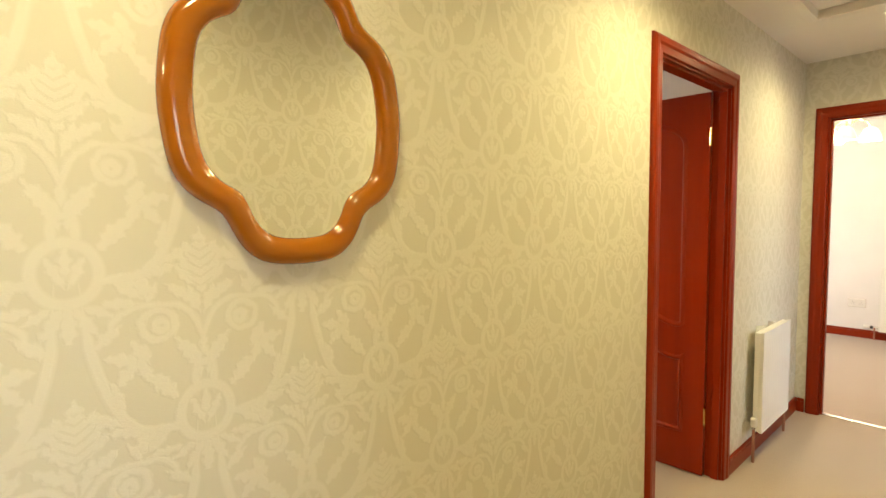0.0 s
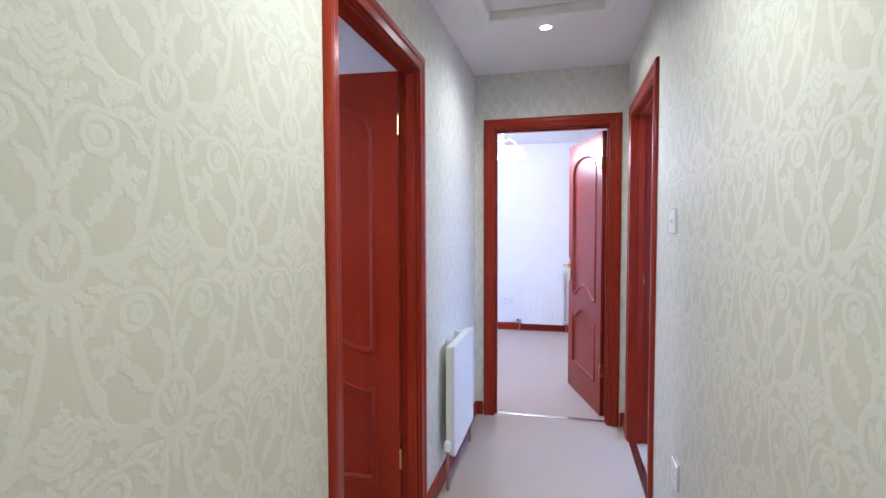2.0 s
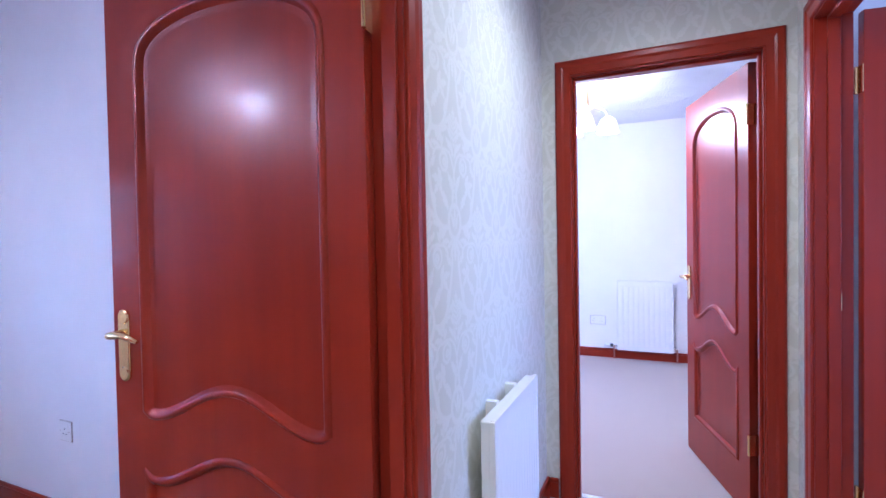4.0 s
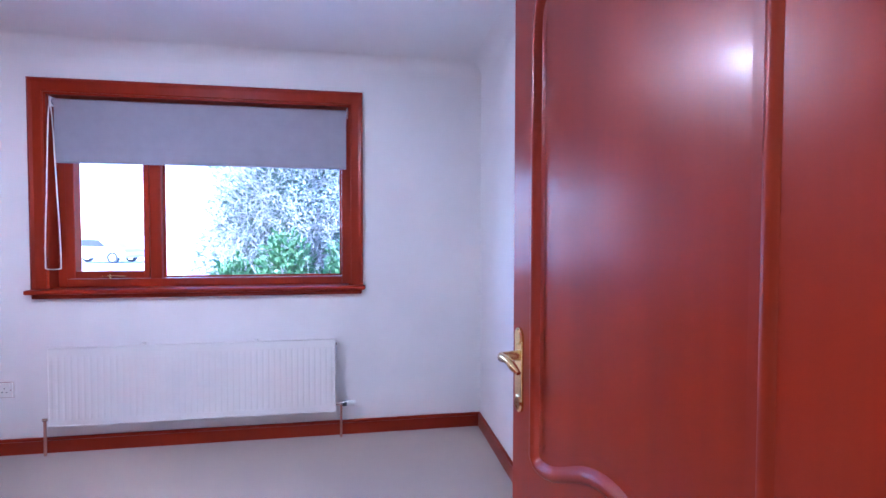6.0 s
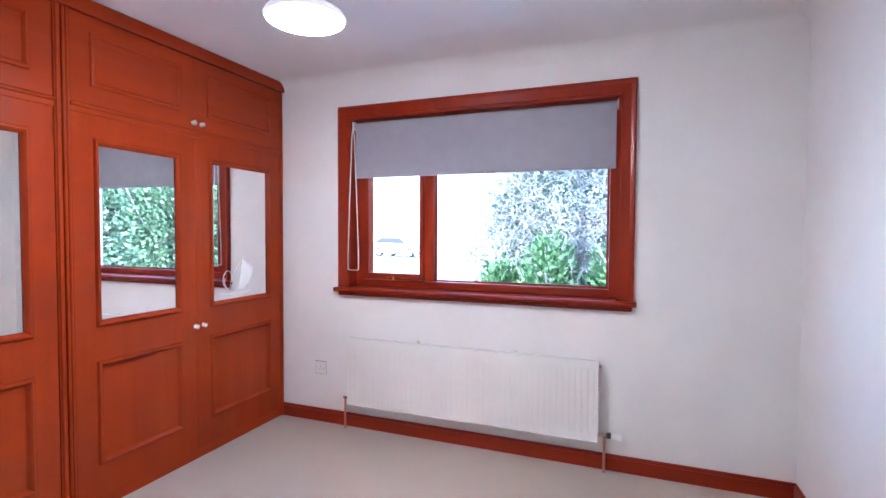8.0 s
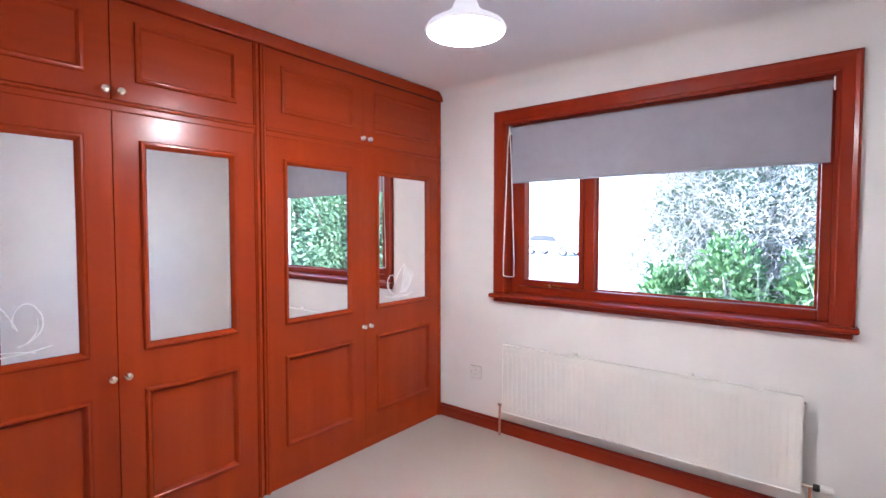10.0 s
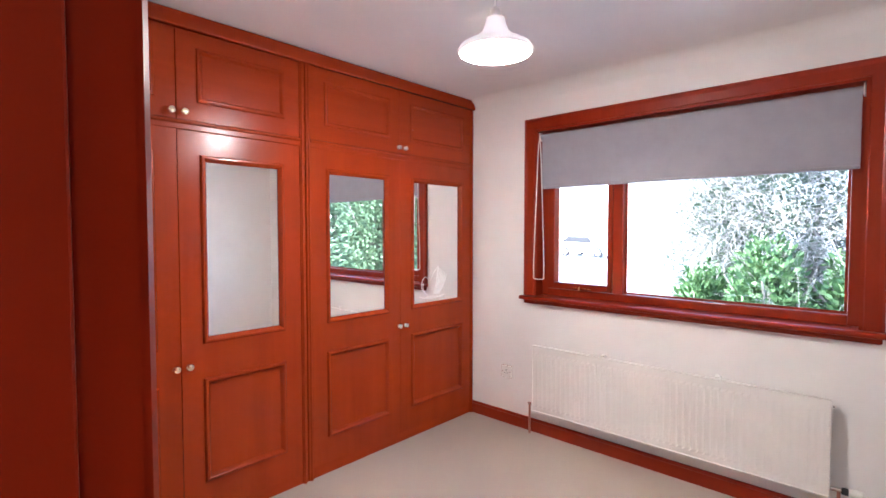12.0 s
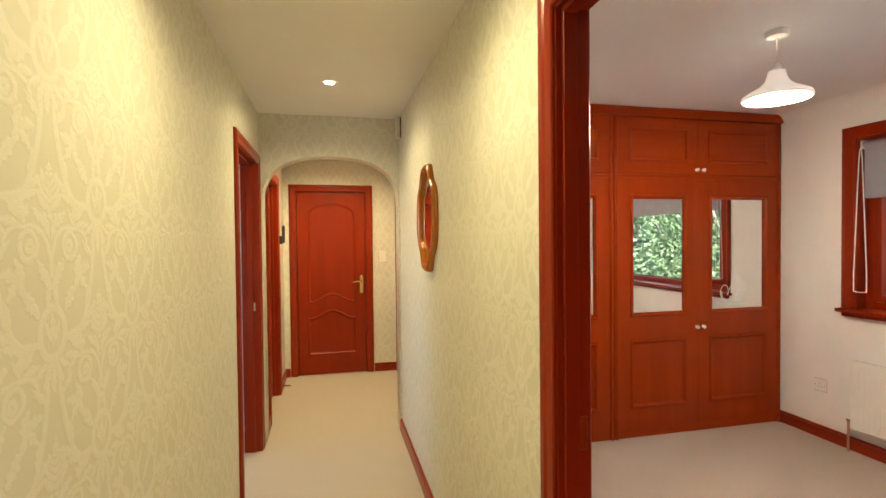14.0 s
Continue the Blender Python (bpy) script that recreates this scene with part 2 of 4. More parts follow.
M_PLASTIC = plain("white_plastic", (0.78, 0.77, 0.74), 0.4, var=0.02)
M_BLACK = plain("black_plastic", (0.02, 0.02, 0.022), 0.4)
M_BRASS = plain("polished_brass", (0.83, 0.60, 0.25), 0.18, 1.0, var=0.05, scale=40)
M_CHROME = plain("satin_chrome", (0.75, 0.73, 0.70), 0.2, 1.0, var=0.04, scale=40)
M_KNOB = plain("pale_gilt_metal", (0.90, 0.78, 0.58), 0.2, 1.0, var=0.04, scale=40)
M_COPPER = plain("painted_copper_pipe", (0.42, 0.20, 0.14), 0.35, 0.4)
M_BLIND = plain("grey_blind_fabric", (0.30, 0.29, 0.33), 0.85, var=0.04, scale=12, bump=0.3, bscale=700, spec=0.15)
M_CORD = plain("white_cord", (0.78, 0.76, 0.74), 0.6)
M_MIRROR = plain("mirror_silver", (0.93, 0.94, 0.94), 0.015, 1.0, var=0.004)
M_MIRROR.node_tree.nodes["Principled BSDF"].inputs["Roughness"].default_value = 0.01
for lk in list(M_MIRROR.node_tree.links):
    if lk.to_socket.name == "Roughness":
        M_MIRROR.node_tree.links.remove(lk)
M_ETCH = plain("frosted_etching", (0.80, 0.81, 0.80), 0.75)


def glass():
    w = Nodes("window_glass")
    w.b.inputs["Transmission Weight"].default_value = 1.0
    w.b.inputs["IOR"].default_value = 1.06
    return w.done((0.97, 0.99, 0.98), 0.0)


def glow(name, c, strength):
    w = Nodes(name)
    w.b.inputs["Emission Color"].default_value = (*c, 1)
    w.b.inputs["Emission Strength"].default_value = strength
    return w.done(c, 0.3)


M_GLASS = glass()
M_SHADE = glow("lit_opal_shade", (1.0, 0.93, 0.86), 0.05)
M_BULB = glow("lit_lamp", (1.0, 0.86, 0.62), 14.0)


# ---- mesh helpers ----
def mesh_object(name, me, material, parent=None, label=""):
    ob = new(name, me)
    if material:
        me.materials.clear()
        me.materials.append(material)
    if parent:
        ob.parent = parent
    if label:
        ob["label"] = label
    return ob


def part(name, bm, material, parent=None, label="", smooth=False):
    me = bpy.data.meshes.new(name)
    bmesh.ops.recalc_face_normals(bm, faces=bm.faces)
    if smooth:
        for f in bm.faces:
            f.smooth = True
    bm.to_mesh(me)
    bm.free()
    ob = mesh_object(name, me, material, parent, label)
    if smooth:
        me.set_sharp_from_angle(angle=radians(40))
    return ob


def box(x0, x1, y0, y1, z0, z1, bevel=0.0, bm=None, seg=2):
    b = bmesh.new()
    bmesh.ops.create_cube(b, size=1, matrix=Matrix.Translation(((x0 + x1) / 2, (y0 + y1) / 2, (z0 + z1) / 2)) @ Matrix.Diagonal((abs(x1 - x0), abs(y1 - y0), abs(z1 - z0), 1)))
    if bevel:
        bmesh.ops.bevel(b, geom=b.edges[:], offset=bevel, segments=seg, affect="EDGES", profile=0.5)
    if bm is None:
        return b
    return join(bm, b)


def join(bm, b):
    me = bpy.data.meshes.new("tmp")
    b.to_mesh(me)
    b.free()
    bm.from_mesh(me)
    bpy.data.meshes.remove(me)
    return bm


def lathe(profile, m=Matrix(), n=24, bm=None):
    """Turn (radius, height) pairs round z, then place by m."""
    b = bmesh.new()
    rings = []
    for r, h in profile:
        rings.append([b.verts.new(m @ Vector((r * math.cos(2 * math.pi * i / n), r * math.sin(2 * math.pi * i / n), h))) for i in range(n)])
    for p, q in zip(rings, rings[1:]):
        for i in range(n):
            b.faces.new((p[i], p[(i + 1) % n], q[(i + 1) % n], q[i]))
    for ends in (rings[0], rings[-1]):
        b.faces.new(ends)
    return b if bm is None else join(bm, b)


def tube(points, radius, n=8, closed=False, bm=None):
    """A round tube along points."""
    b = bmesh.new()
    pts = [Vector(p) for p in points]
    rings = []
    up = None
    for i, p in enumerate(pts):
        if closed:
            d = pts[(i + 1) % len(pts)] - pts[i - 1]
        else:
            d = pts[min(i + 1, len(pts) - 1)] - pts[max(i - 1, 0)]
        d.normalize()
        if up is None:
            up = d.orthogonal().normalized()
        up = (up - d * up.dot(d)).normalized()
        side = d.cross(up)
        r = radius[i] if isinstance(radius, list) else radius
        rings.append([b.verts.new(p + r * (math.cos(2 * math.pi * k / n) * up + math.sin(2 * math.pi * k / n) * side)) for k in range(n)])
    pairs = list(zip(rings, rings[1:])) + ([(rings[-1], rings[0])] if closed else [])
    for p, q in pairs:
        for k in range(n):
            b.faces.new((p[k], p[(k + 1) % n], q[(k + 1) % n], q[k]))
    if not closed:
        b.faces.new(rings[0])
        b.faces.new(rings[-1])
    return b if bm is None else join(bm, b)


def plate(name, outlines, depth, m, material, parent=None, label="", bevel=0.0):
    """A sheet cut from outlines in (u, v) (the first outside, the others holes), depth thick about its middle, placed by m."""
    cu = bpy.data.curves.new(name, "CURVE")
    cu.dimensions, cu.fill_mode, cu.extrude = "2D", "BOTH", max(0.0002, depth / 2 - bevel)
    cu.bevel_depth, cu.bevel_resolution = bevel, 2
    cu.offset = -bevel
    for o in outlines:
        s = cu.splines.new("POLY")
        s.points.add(len(o) - 1)
        for p, (a, b) in zip(s.points, o):
            p.co = (a, b, 0, 1)
        s.use_cyclic_u = True
    tmp = bpy.data.objects.new("tmp", cu)
    scene.collection.objects.link(tmp)
    me = bpy.data.meshes.new_from_object(tmp.evaluated_get(bpy.context.evaluated_depsgraph_get()))
    bpy.data.objects.remove(tmp)
    bpy.data.curves.remove(cu)
    me.transform(m)
    me.name = name
    return mesh_object(name, me, material, parent, label)


# (u, v) to the world: ALONG_Y maps u to y and v to z at x = 0; ALONG_X maps u to x and v to z at y = 0
def along_y(x):
    return Matrix(((0, 0, 1, x), (1, 0, 0, 0), (0, 1, 0, 0), (0, 0, 0, 1)))


def along_x(y):
    return Matrix(((1, 0, 0, 0), (0, 0, -1, y), (0, 1, 0, 0), (0, 0, 0, 1)))


def robe_face(y):
    return Matrix(((1, 0, 0, 0), (0, 0, 1, y), (0, 1, 0, 0), (0, 0, 0, 1)))


def rect(a0, a1, b0, b1):
    return [(a0, b0), (a1, b0), (a1, b1), (a0, b1)]


def structure(ob, label, category):
    return tagged(ob, label, category, kind="structure")


def sweep(outline, profile, closed=True):
    """A moulding: profile (offset in plane, height) swept round a closed outline in (u, v); heights along w."""
    b = bmesh.new()
    n = len(outline)
    rings = []
    for i in range(n):
        p = Vector(outline[i])
        d1 = (p - Vector(outline[i - 1])).normalized()
        d2 = (Vector(outline[(i + 1) % n]) - p).normalized()
        n1, n2 = Vector((-d1.y, d1.x)), Vector((-d2.y, d2.x))
        k = n1 + n2
        k = k / max(0.35, k.dot(n1)) if k.length > 1e-6 else n1
        rings.append([b.verts.new((p.x + k.x * o, p.y + k.y * o, h)) for o, h in profile])
    for i in range(n):
        p, q = rings[i], rings[(i + 1) % n]
        for k in range(len(profile) - 1):
            b.faces.new((p[k], p[k + 1], q[k + 1], q[k]))
    return b


# ---- the setting ----
CZ, BZ = 2.355, 2.385          # ceilings of corridor and bedroom
TOP = 1.985                    # head of the door openings
WT = 0.070                     # wall between corridor and bedroom


def wall_with_doors(name, a0, a1, z1, doors, thick, m, material, label):
    o = [(a0, -0.05)]
    for d0, d1, top in sorted(doors):
        o += [(d0, -0.05), (d0, top), (d1, top), (d1, -0.05)]
    o += [(a1, -0.05), (a1, z1), (a0, z1)]
    return structure(plate(name, [o], thick, m, material), label, "wall")


D_BED = (2.445, 3.216)         # openings along y
D_BATH = (-0.055, 0.69)
D_SIDE = (3.58, 4.34)
D_HALL = (-1.30, -0.56)
D_END = (0.128, 0.898)         # opening along x

wall_with_doors("wall_corridor_west", -0.30, 4.57, 2.6, [(*D_BED, TOP)], WT - 0.004, along_y(-WT / 2 + 0.002), M_PAPER, "cream damask wallpapered corridor wall")
structure(part("wall_bedroom_east", box(-WT - 0.003, -WT + 0.004, -0.2, D_BED[0], -0.05, 2.6), M_WALL), "white painted bedroom wall beside the doorway", "wall")
structure(part("wall_bedroom_east_end", box(-WT - 0.003, -WT + 0.004, D_BED[1], 3.52, -0.05, 2.6), M_WALL), "white painted bedroom wall by the hinges", "wall")
structure(part("wall_bedroom_east_head", box(-WT - 0.003, -WT + 0.004, *D_BED, TOP, 2.6), M_WALL), "white painted bedroom wall over the doorway", "wall")
wall_with_doors("wall_corridor_east", -2.05, 4.57, 2.6, [(*D_BATH, TOP), (*D_SIDE, TOP), (*D_HALL, TOP)], 0.1, along_y(1.05), M_PAPER, "cream damask wallpapered corridor wall with doorways")
wall_with_doors("wall_corridor_end", -2.0, 3.0, 2.6, [(*D_END, TOP)], 0.10, along_x(4.62), M_PAPER, "cream damask wallpapered end wall of the corridor")
structure(part("wall_end_room_inner", box(-2.0, D_END[0], 4.672, 4.68, -0.05, 2.6), M_WALL), "white painted wall of the far room", "wall")
structure(part("wall_end_room_inner_east", box(D_END[1], 2.2, 4.672, 4.68, -0.05, 2.6), M_WALL), "white painted wall of the far room", "wall")
structure(part("wall_end_room_back", box(-2.0, 2.3, 7.47, 7.6, -0.05, 2.6), M_WALL), "white painted back wall of the far room", "wall")
structure(part("wall_end_room_east", box(2.2, 2.3, 4.68, 7.47, -0.05, 2.6), M_WALL), "white painted side wall of the far room", "wall")
# out of view; its opening is added to let light into the far room
structure(plate("wall_end_room_west", [rect(4.57, 7.6, -0.05, 2.6), rect(5.3, 6.9, 0.85, 1.95)], 0.1, along_y(-1.95), M_WALL), "white painted wall with an added, unseen window opening", "wall")
structure(part("wall_bedroom_north", box(-3.2, -WT, 3.52, 3.62, -0.05, 2.6), M_WALL), "white painted bedroom side wall", "wall")
structure(part("wall_bedroom_south", box(-3.2, -WT, -0.30, -0.2, -0.05, 2.6), M_WALL), "white painted wall behind the wardrobe", "wall")
W_Y0, W_Y1, W_Z0, W_Z1 = 0.945, 2.672, 0.955, 2.09
structure(plate("wall_window", [rect(-0.30, 3.62, -0.5, 2.7), rect(W_Y0, W_Y1, W_Z0 - 0.03, W_Z1)], 0.26, along_y(-3.03), M_WALL), "white painted bedroom wall with a window", "wall")
structure(part("wall_hall_west", box(-0.30, -0.20, -2.05, -0.30, -0.05, 2.6), M_PAPER), "cream wallpapered wall of the front hall", "wall")
wall_with_doors("wall_hall_end", -0.30, 1.1, 2.6, [(0.125, 0.875, TOP)], 0.10, along_x(-1.96), M_PAPER, "cream wallpapered end wall of the front hall")
structure(part("wall_hall_behind", box(-0.3, 1.1, -2.3, -2.2, -0.05, 2.6), M_WALL), "plain wall behind the closed door", "wall")

# arch between corridor and front hall
arch = [(-0.2, -0.05), (0.012, -0.05), (0.012, 1.72)]
for i in range(1, 40):
    a = math.pi - math.pi * i / 40
    c, s = math.cos(a), math.sin(a)
    arch.append((0.496 + 0.484 * math.copysign(abs(c) ** 0.8, c), 1.72 + 0.342 * abs(s) ** 0.8))
arch += [(0.98, 1.72), (0.98, -0.05), (1.0, -0.05), (1.0, CZ + 0.05), (-0.2, CZ + 0.05)]
structure(plate("wall_arch", [arch], 0.14, along_x(-0.24), M_PAPER), "cream wallpapered wall with a plastered archway", "archway")

# side rooms behind the corridor's doorways
for nm, y0, y1, wy in (("side_room", 2.6, 4.57, (3.3, 4.5)), ("bath_room", -0.45, 1.9, (-0.4, 0.8))):
    # unseen wall, opening added so that the side room is bright
    structure(plate("wall_" + nm, [rect(y0 - 0.1, y1, -0.05, 2.6), rect(wy[0], wy[1], 0.95, 2.05)], 0.1, along_y(2.95), M_WALL), "white wall with an added, unseen window opening", "wall")
    structure(part("wall_" + nm + "_south", box(1.1, 2.9, y0 - 0.1, y0, -0.05, 2.6), M_WALL), "plain white wall of a side room", "wall")
    structure(part("wall_" + nm + "_north", box(1.1, 2.9, y1 - 0.02, y1 + 0.08, -0.05, 2.6) if nm == "bath_room" else box(1.1, 2.9, 4.555, 4.568, -0.05, 2.6), M_WALL), "plain white wall of a side room", "wall")
structure(part("wall_hall_closet", box(1.3, 1.4, -1.6, -0.56, -0.05, 2.6), M_WALL), "plain wall behind a doorway", "wall")

structure(part("floor", box(-3.16, 3.0, -2.25, 7.6, -0.2, 0.0), M_CARPET), "beige cut-pile fitted carpet with tread marks", "carpet")
hat = rect(0.22, 0.80, 2.95, 3.72)
structure(plate("ceiling_corridor", [rect(-0.3, 3.0, -2.3, 4.57), hat], 0.04, Matrix.Translation((0, 0, CZ + 0.02)), M_CEIL), "white painted corridor ceiling", "ceiling")
structure(part("ceiling_bedroom", box(-3.05, -WT / 2, -0.25, 3.57, BZ, BZ + 0.05), M_CEIL), "white painted bedroom ceiling", "ceiling")
w = Nodes("swirled_plaster")
v = w.coords(world_space=True)
vo = w.t.nodes.new("ShaderNodeTexVoronoi")
vo.inputs["Scale"].default_value = 4.2
w.t.links.new(v, vo.inputs["Vector"])
w.bump(w.m("ADD", vo.outputs["Distance"], w.m("MULTIPLY", w.m("SINE", w.m("MULTIPLY", vo.outputs["Distance"], 90)), 0.06)), 0.9, 0.02)
structure(part("ceiling_end_room", box(-2.0, 2.3, 4.64, 7.6, CZ, CZ + 0.05), w.done((0.82, 0.81, 0.79), 0.8)), "white ceiling with swirled plaster fans", "ceiling")
# unseen cover, added to keep sky and sun out of the rooms
structure(part("light_block_slab", box(-3.4, 3.2, -2.4, 7.7, 2.72, 2.9), M_WALL), "unseen flat slab added above the ceilings to block sky and sun", "roof")

# loft hatch
hatch = tagged(new("loft_hatch"), "white painted loft hatch set up in the corridor ceiling", "hatch")
part("hatch_panel", box(0.215, 0.805, 2.945, 3.725, CZ + 0.045, CZ + 0.065), M_CEIL, hatch)
part("hatch_lining", sweep(rect(0.22, 0.80, 2.95, 3.72), [(0, CZ + 0.045), (0.012, CZ + 0.045), (0.012, CZ + 0.0), (0.0, CZ - 0.004), (-0.03, CZ - 0.006), (-0.035, CZ)]), M_CEIL, hatch)


# coving in the bedroom: a soft hollow between wall and ceiling
def cove(name, p0, p1, inward):
    b = bmesh.new()
    rings = []
    R = 0.09
    for p in (p0, p1):
        ring = []
        for i in range(9):
            a = math.pi / 2 * i / 8
            off, z = R * (1 - math.sin(a)), BZ - R * (1 - math.cos(a))
            ring.append(b.verts.new((p[0] + inward[0] * off, p[1] + inward[1] * off, z - 0.0)))
        rings.append(ring)
    for i in range(8):
        b.faces.new((rings[0][i], rings[0][i + 1], rings[1][i + 1], rings[1][i]))
    return structure(part(name, b, M_WALL, smooth=True), "white plaster coving", "coving")


cove("coving_window_wall", (-2.9, 0.39), (-2.9, 3.52), (1, 0))
cove("coving_side_wall", (-2.9, 3.52), (-WT, 3.52), (0, -1))


# skirting boards
def skirting(x0, x1, y0, y1, mat, name="baseboard"):
    b = box(x0, x1, y0, y1, 0, 0.072)
    sx = 0.006 if x1 - x0 < 0.05 else 0
    sy = 0.006 if y1 - y0 < 0.05 else 0
    b2 = box(x0, x1, y0, y1, 0.072, 0.092, 0.006)
    join(b, b2)
    return structure(part(name, b, mat), "mahogany-stained skirting board", "skirting")


SK = 0.016
CW = 0.07
for a, c in ((-0.17, D_BED[0] - CW), (D_BED[1] + CW, 4.57)):
    skirting(0.0, SK, a, c, M_WOOD_Y)
for a, c in ((-0.17, D_BATH[0] - CW), (D_BATH[1] + CW, D_SIDE[0] - CW), (D_SIDE[1] + CW, 4.57), (-1.91, D_HALL[0] - CW), (D_HALL[1] + CW, -0.31)):
    skirting(1.0 - SK, 1.0, a, c, M_WOOD_Y)
skirting(SK, D_END[0] - CW, 4.57 - SK, 4.57, M_WOOD_X)
skirting(D_END[1] + CW, 1.0 - SK, 4.57 - SK, 4.57, M_WOOD_X)
skirting(-0.20, 0.055, -1.91, -1.91 + SK, M_WOOD_X)
skirting(0.945, 1.0 - SK, -1.91, -1.91 + SK, M_WOOD_X)
skirting(-2.9, -2.9 + SK, 0.395, 3.52, M_WOOD_Y)
skirting(-2.9 + SK, -WT, 3.52 - SK, 3.52, M_WOOD_X)
skirting(-1.9, 2.2, 7.47 - SK, 7.47, M_WOOD_X)
skirting(-1.9, -1.9 + SK, 4.68, 7.45, M_WOOD_Y)
skirting(2.2 - SK, 2.2, 4.68, 7.45, M_WOOD_Y)


# door linings and casings
def door_frame(name, axis, d0, d1, w0, w1, label, faces=(1, 1), stop=0.5, hinge_side=None):
    """Lining, stop and architraves round an opening d0..d1 in a wall that spans w0..w1 across."""
    root = structure(new(name), label, "door frame")

    def bx(nm, a0, a1, c0, c1, z0, z1, mat, bev=0.0):
        b = box(c0, c1, a0, a1, z0, z1, bev) if axis == "y" else box(a0, a1, c0, c1, z0, z1, bev)
        return part(nm, b, mat, root)

    run = M_WOOD_Y if axis == "y" else M_WOOD_X
    L = 0.012
    bx("lining", d0, d0 + L, w0 - 0.004, w1 + 0.004, 0, TOP - L, M_WOOD)
    bx("lining", d1 - L, d1, w0 - 0.004, w1 + 0.004, 0, TOP - L, M_WOOD)
    bx("lining", d0, d1, w0 - 0.004, w1 + 0.004, TOP - L, TOP, run)
    s = w0 + (w1 - w0) * stop
    bx("door_stop", d0 + L, d0 + L + 0.012, s - 0.018, s + 0.018, 0, TOP - L - 0.012, M_WOOD, 0.002)
    bx("door_stop", d1 - L - 0.012, d1 - L, s - 0.018, s + 0.018, 0, TOP - L - 0.012, M_WOOD, 0.002)
    bx("door_stop", d0 + L, d1 - L, s - 0.018, s + 0.018, TOP - L - 0.012, TOP - L, run, 0.002)
    for on, c, sgn in ((faces[0], w0, -1), (faces[1], w1, 1)):
        if not on:
            continue
        prof = [(0.0, 0.0), (0.0, 0.010), (0.004, 0.014), (0.030, 0.016), (0.040, 0.020), (0.058, 0.020), (0.066, 0.016), (CW, 0.010), (CW, 0.0)]
        for nm, pts, mat in (("architrave", (d0 + 0.006, "z", -1), M_WOOD), ("architrave", (d1 - 0.006, "z", 1), M_WOOD), ("head_architrave", None, run)):
            b = bmesh.new()
            rings = []
            if pts:
                for zz in (0, 1):
                    ring = []
                    for o, h in prof:
                        a = pts[0] + pts[2] * o
                        z = 0.0 if zz == 0 else TOP - 0.006 + o
                        q = c + sgn * h
                        ring.append(b.verts.new((q, a, z) if axis == "y" else (a, q, z)))
                    rings.append(ring)
            else:
                for e in (-1, 1):
                    ring = []
                    for o, h in prof:
                        a = (d0 + 0.006 - o) if e < 0 else (d1 - 0.006 + o)
                        q = c + sgn * h
                        z = TOP - 0.006 + o
                        ring.append(b.verts.new((q, a, z) if axis == "y" else (a, q, z)))
                    rings.append(ring)
            for k in range(len(prof) - 1):
                b.faces.new((rings[0][k], rings[0][k + 1], rings[1][k + 1], rings[1][k]))
            b.faces.new(rings[0])
            b.faces.new(rings[1])
            part(nm, b, mat, root)
    return root


door_frame("door_frame_1", "y", *D_BED, -WT - 0.003, 0.0, "mahogany-stained door lining and architrave to the bedroom", stop=0.62)
door_frame("door_frame_2", "x", *D_END, 4.57, 4.68, "mahogany-stained door lining and architrave to the far room", stop=0.4)
door_frame("door_frame_3", "y", *D_SIDE, 1.0, 1.1, "mahogany-stained door lining and architrave of a side room", faces=(1, 0))
door_frame("door_frame_4", "y", *D_BATH, 1.0, 1.1, "mahogany-stained door lining and architrave of a side room", faces=(1, 0))
door_frame("door_frame_5", "y", *D_HALL, 1.0, 1.1, "mahogany-stained door lining and architrave in the front hall", faces=(1, 0))
door_frame("door_frame_6", "x", 0.125, 0.875, -2.01, -1.91, "mahogany-stained door frame in the front hall", faces=(0, 1))
wf = structure(new("door_frame_7"), "mahogany-stained door edge on the hall side wall", "door frame")
part("architrave", box(-0.2, -0.18, -1.86, -1.79, 0, 2.05, 0.006), M_WOOD, wf)
part("lining", box(-0.2, -0.192, -1.79, -1.10, 0, 1.98), M_WOOD, wf)
structure(part("threshold_strip", box(D_END[0] + 0.012, D_END[1] - 0.012, 4.60, 4.635, 0.0, 0.006, 0.002), M_CHROME), "thin metal carpet threshold strip", "threshold")
structure(part("threshold_strip", box(0.995, 1.04, D_SIDE[0] + 0.012, D_SIDE[1] - 0.012, 0.0, 0.006, 0.002), M_CHROME), "thin metal carpet threshold strip", "threshold")


# ---- panelled doors ----
def arch_edge(u0, u1, zs, rise, n=28):
    """Points from u0 to u1 along a shouldered arch."""
    out = []
    for i in range(n + 1):
        t = i / n
        k = abs(2 * t - 1)
        hump = 0.5 + 0.5 * math.cos(math.pi * min(1, k / 0.90))
        lip = 0.20 * max(0.0, (k - 0.90) / 0.10) ** 1.5
        out.append((u0 + (u1 - u0) * t, zs + rise * (hump + lip)))
    return out


def panel_outlines(W, H):
    s, a, b = 0.105, 0.105, W - 0.105
    up = arch_edge(a, b, 0.775, 0.085) + [(b, 1.70)]
    n = 20
    for i in range(1, n):
        th = math.pi * i / n
        up.append(((a + b) / 2 + (b - a) / 2 * math.cos(th), 1.70 + 0.15 * math.sin(th) ** 0.75))
    up.append((a, 1.70))
    lo = [(a, 0.215), (b, 0.215)] + list(reversed(arch_edge(a, b, 0.615, 0.085)))
    return up, lo


MOULD = [(-0.004, 0.0), (0.0, 0.005), (0.006, 0.007), (0.013, 0.005), (0.018, -0.002), (0.024, -0.008), (0.04, -0.009)]


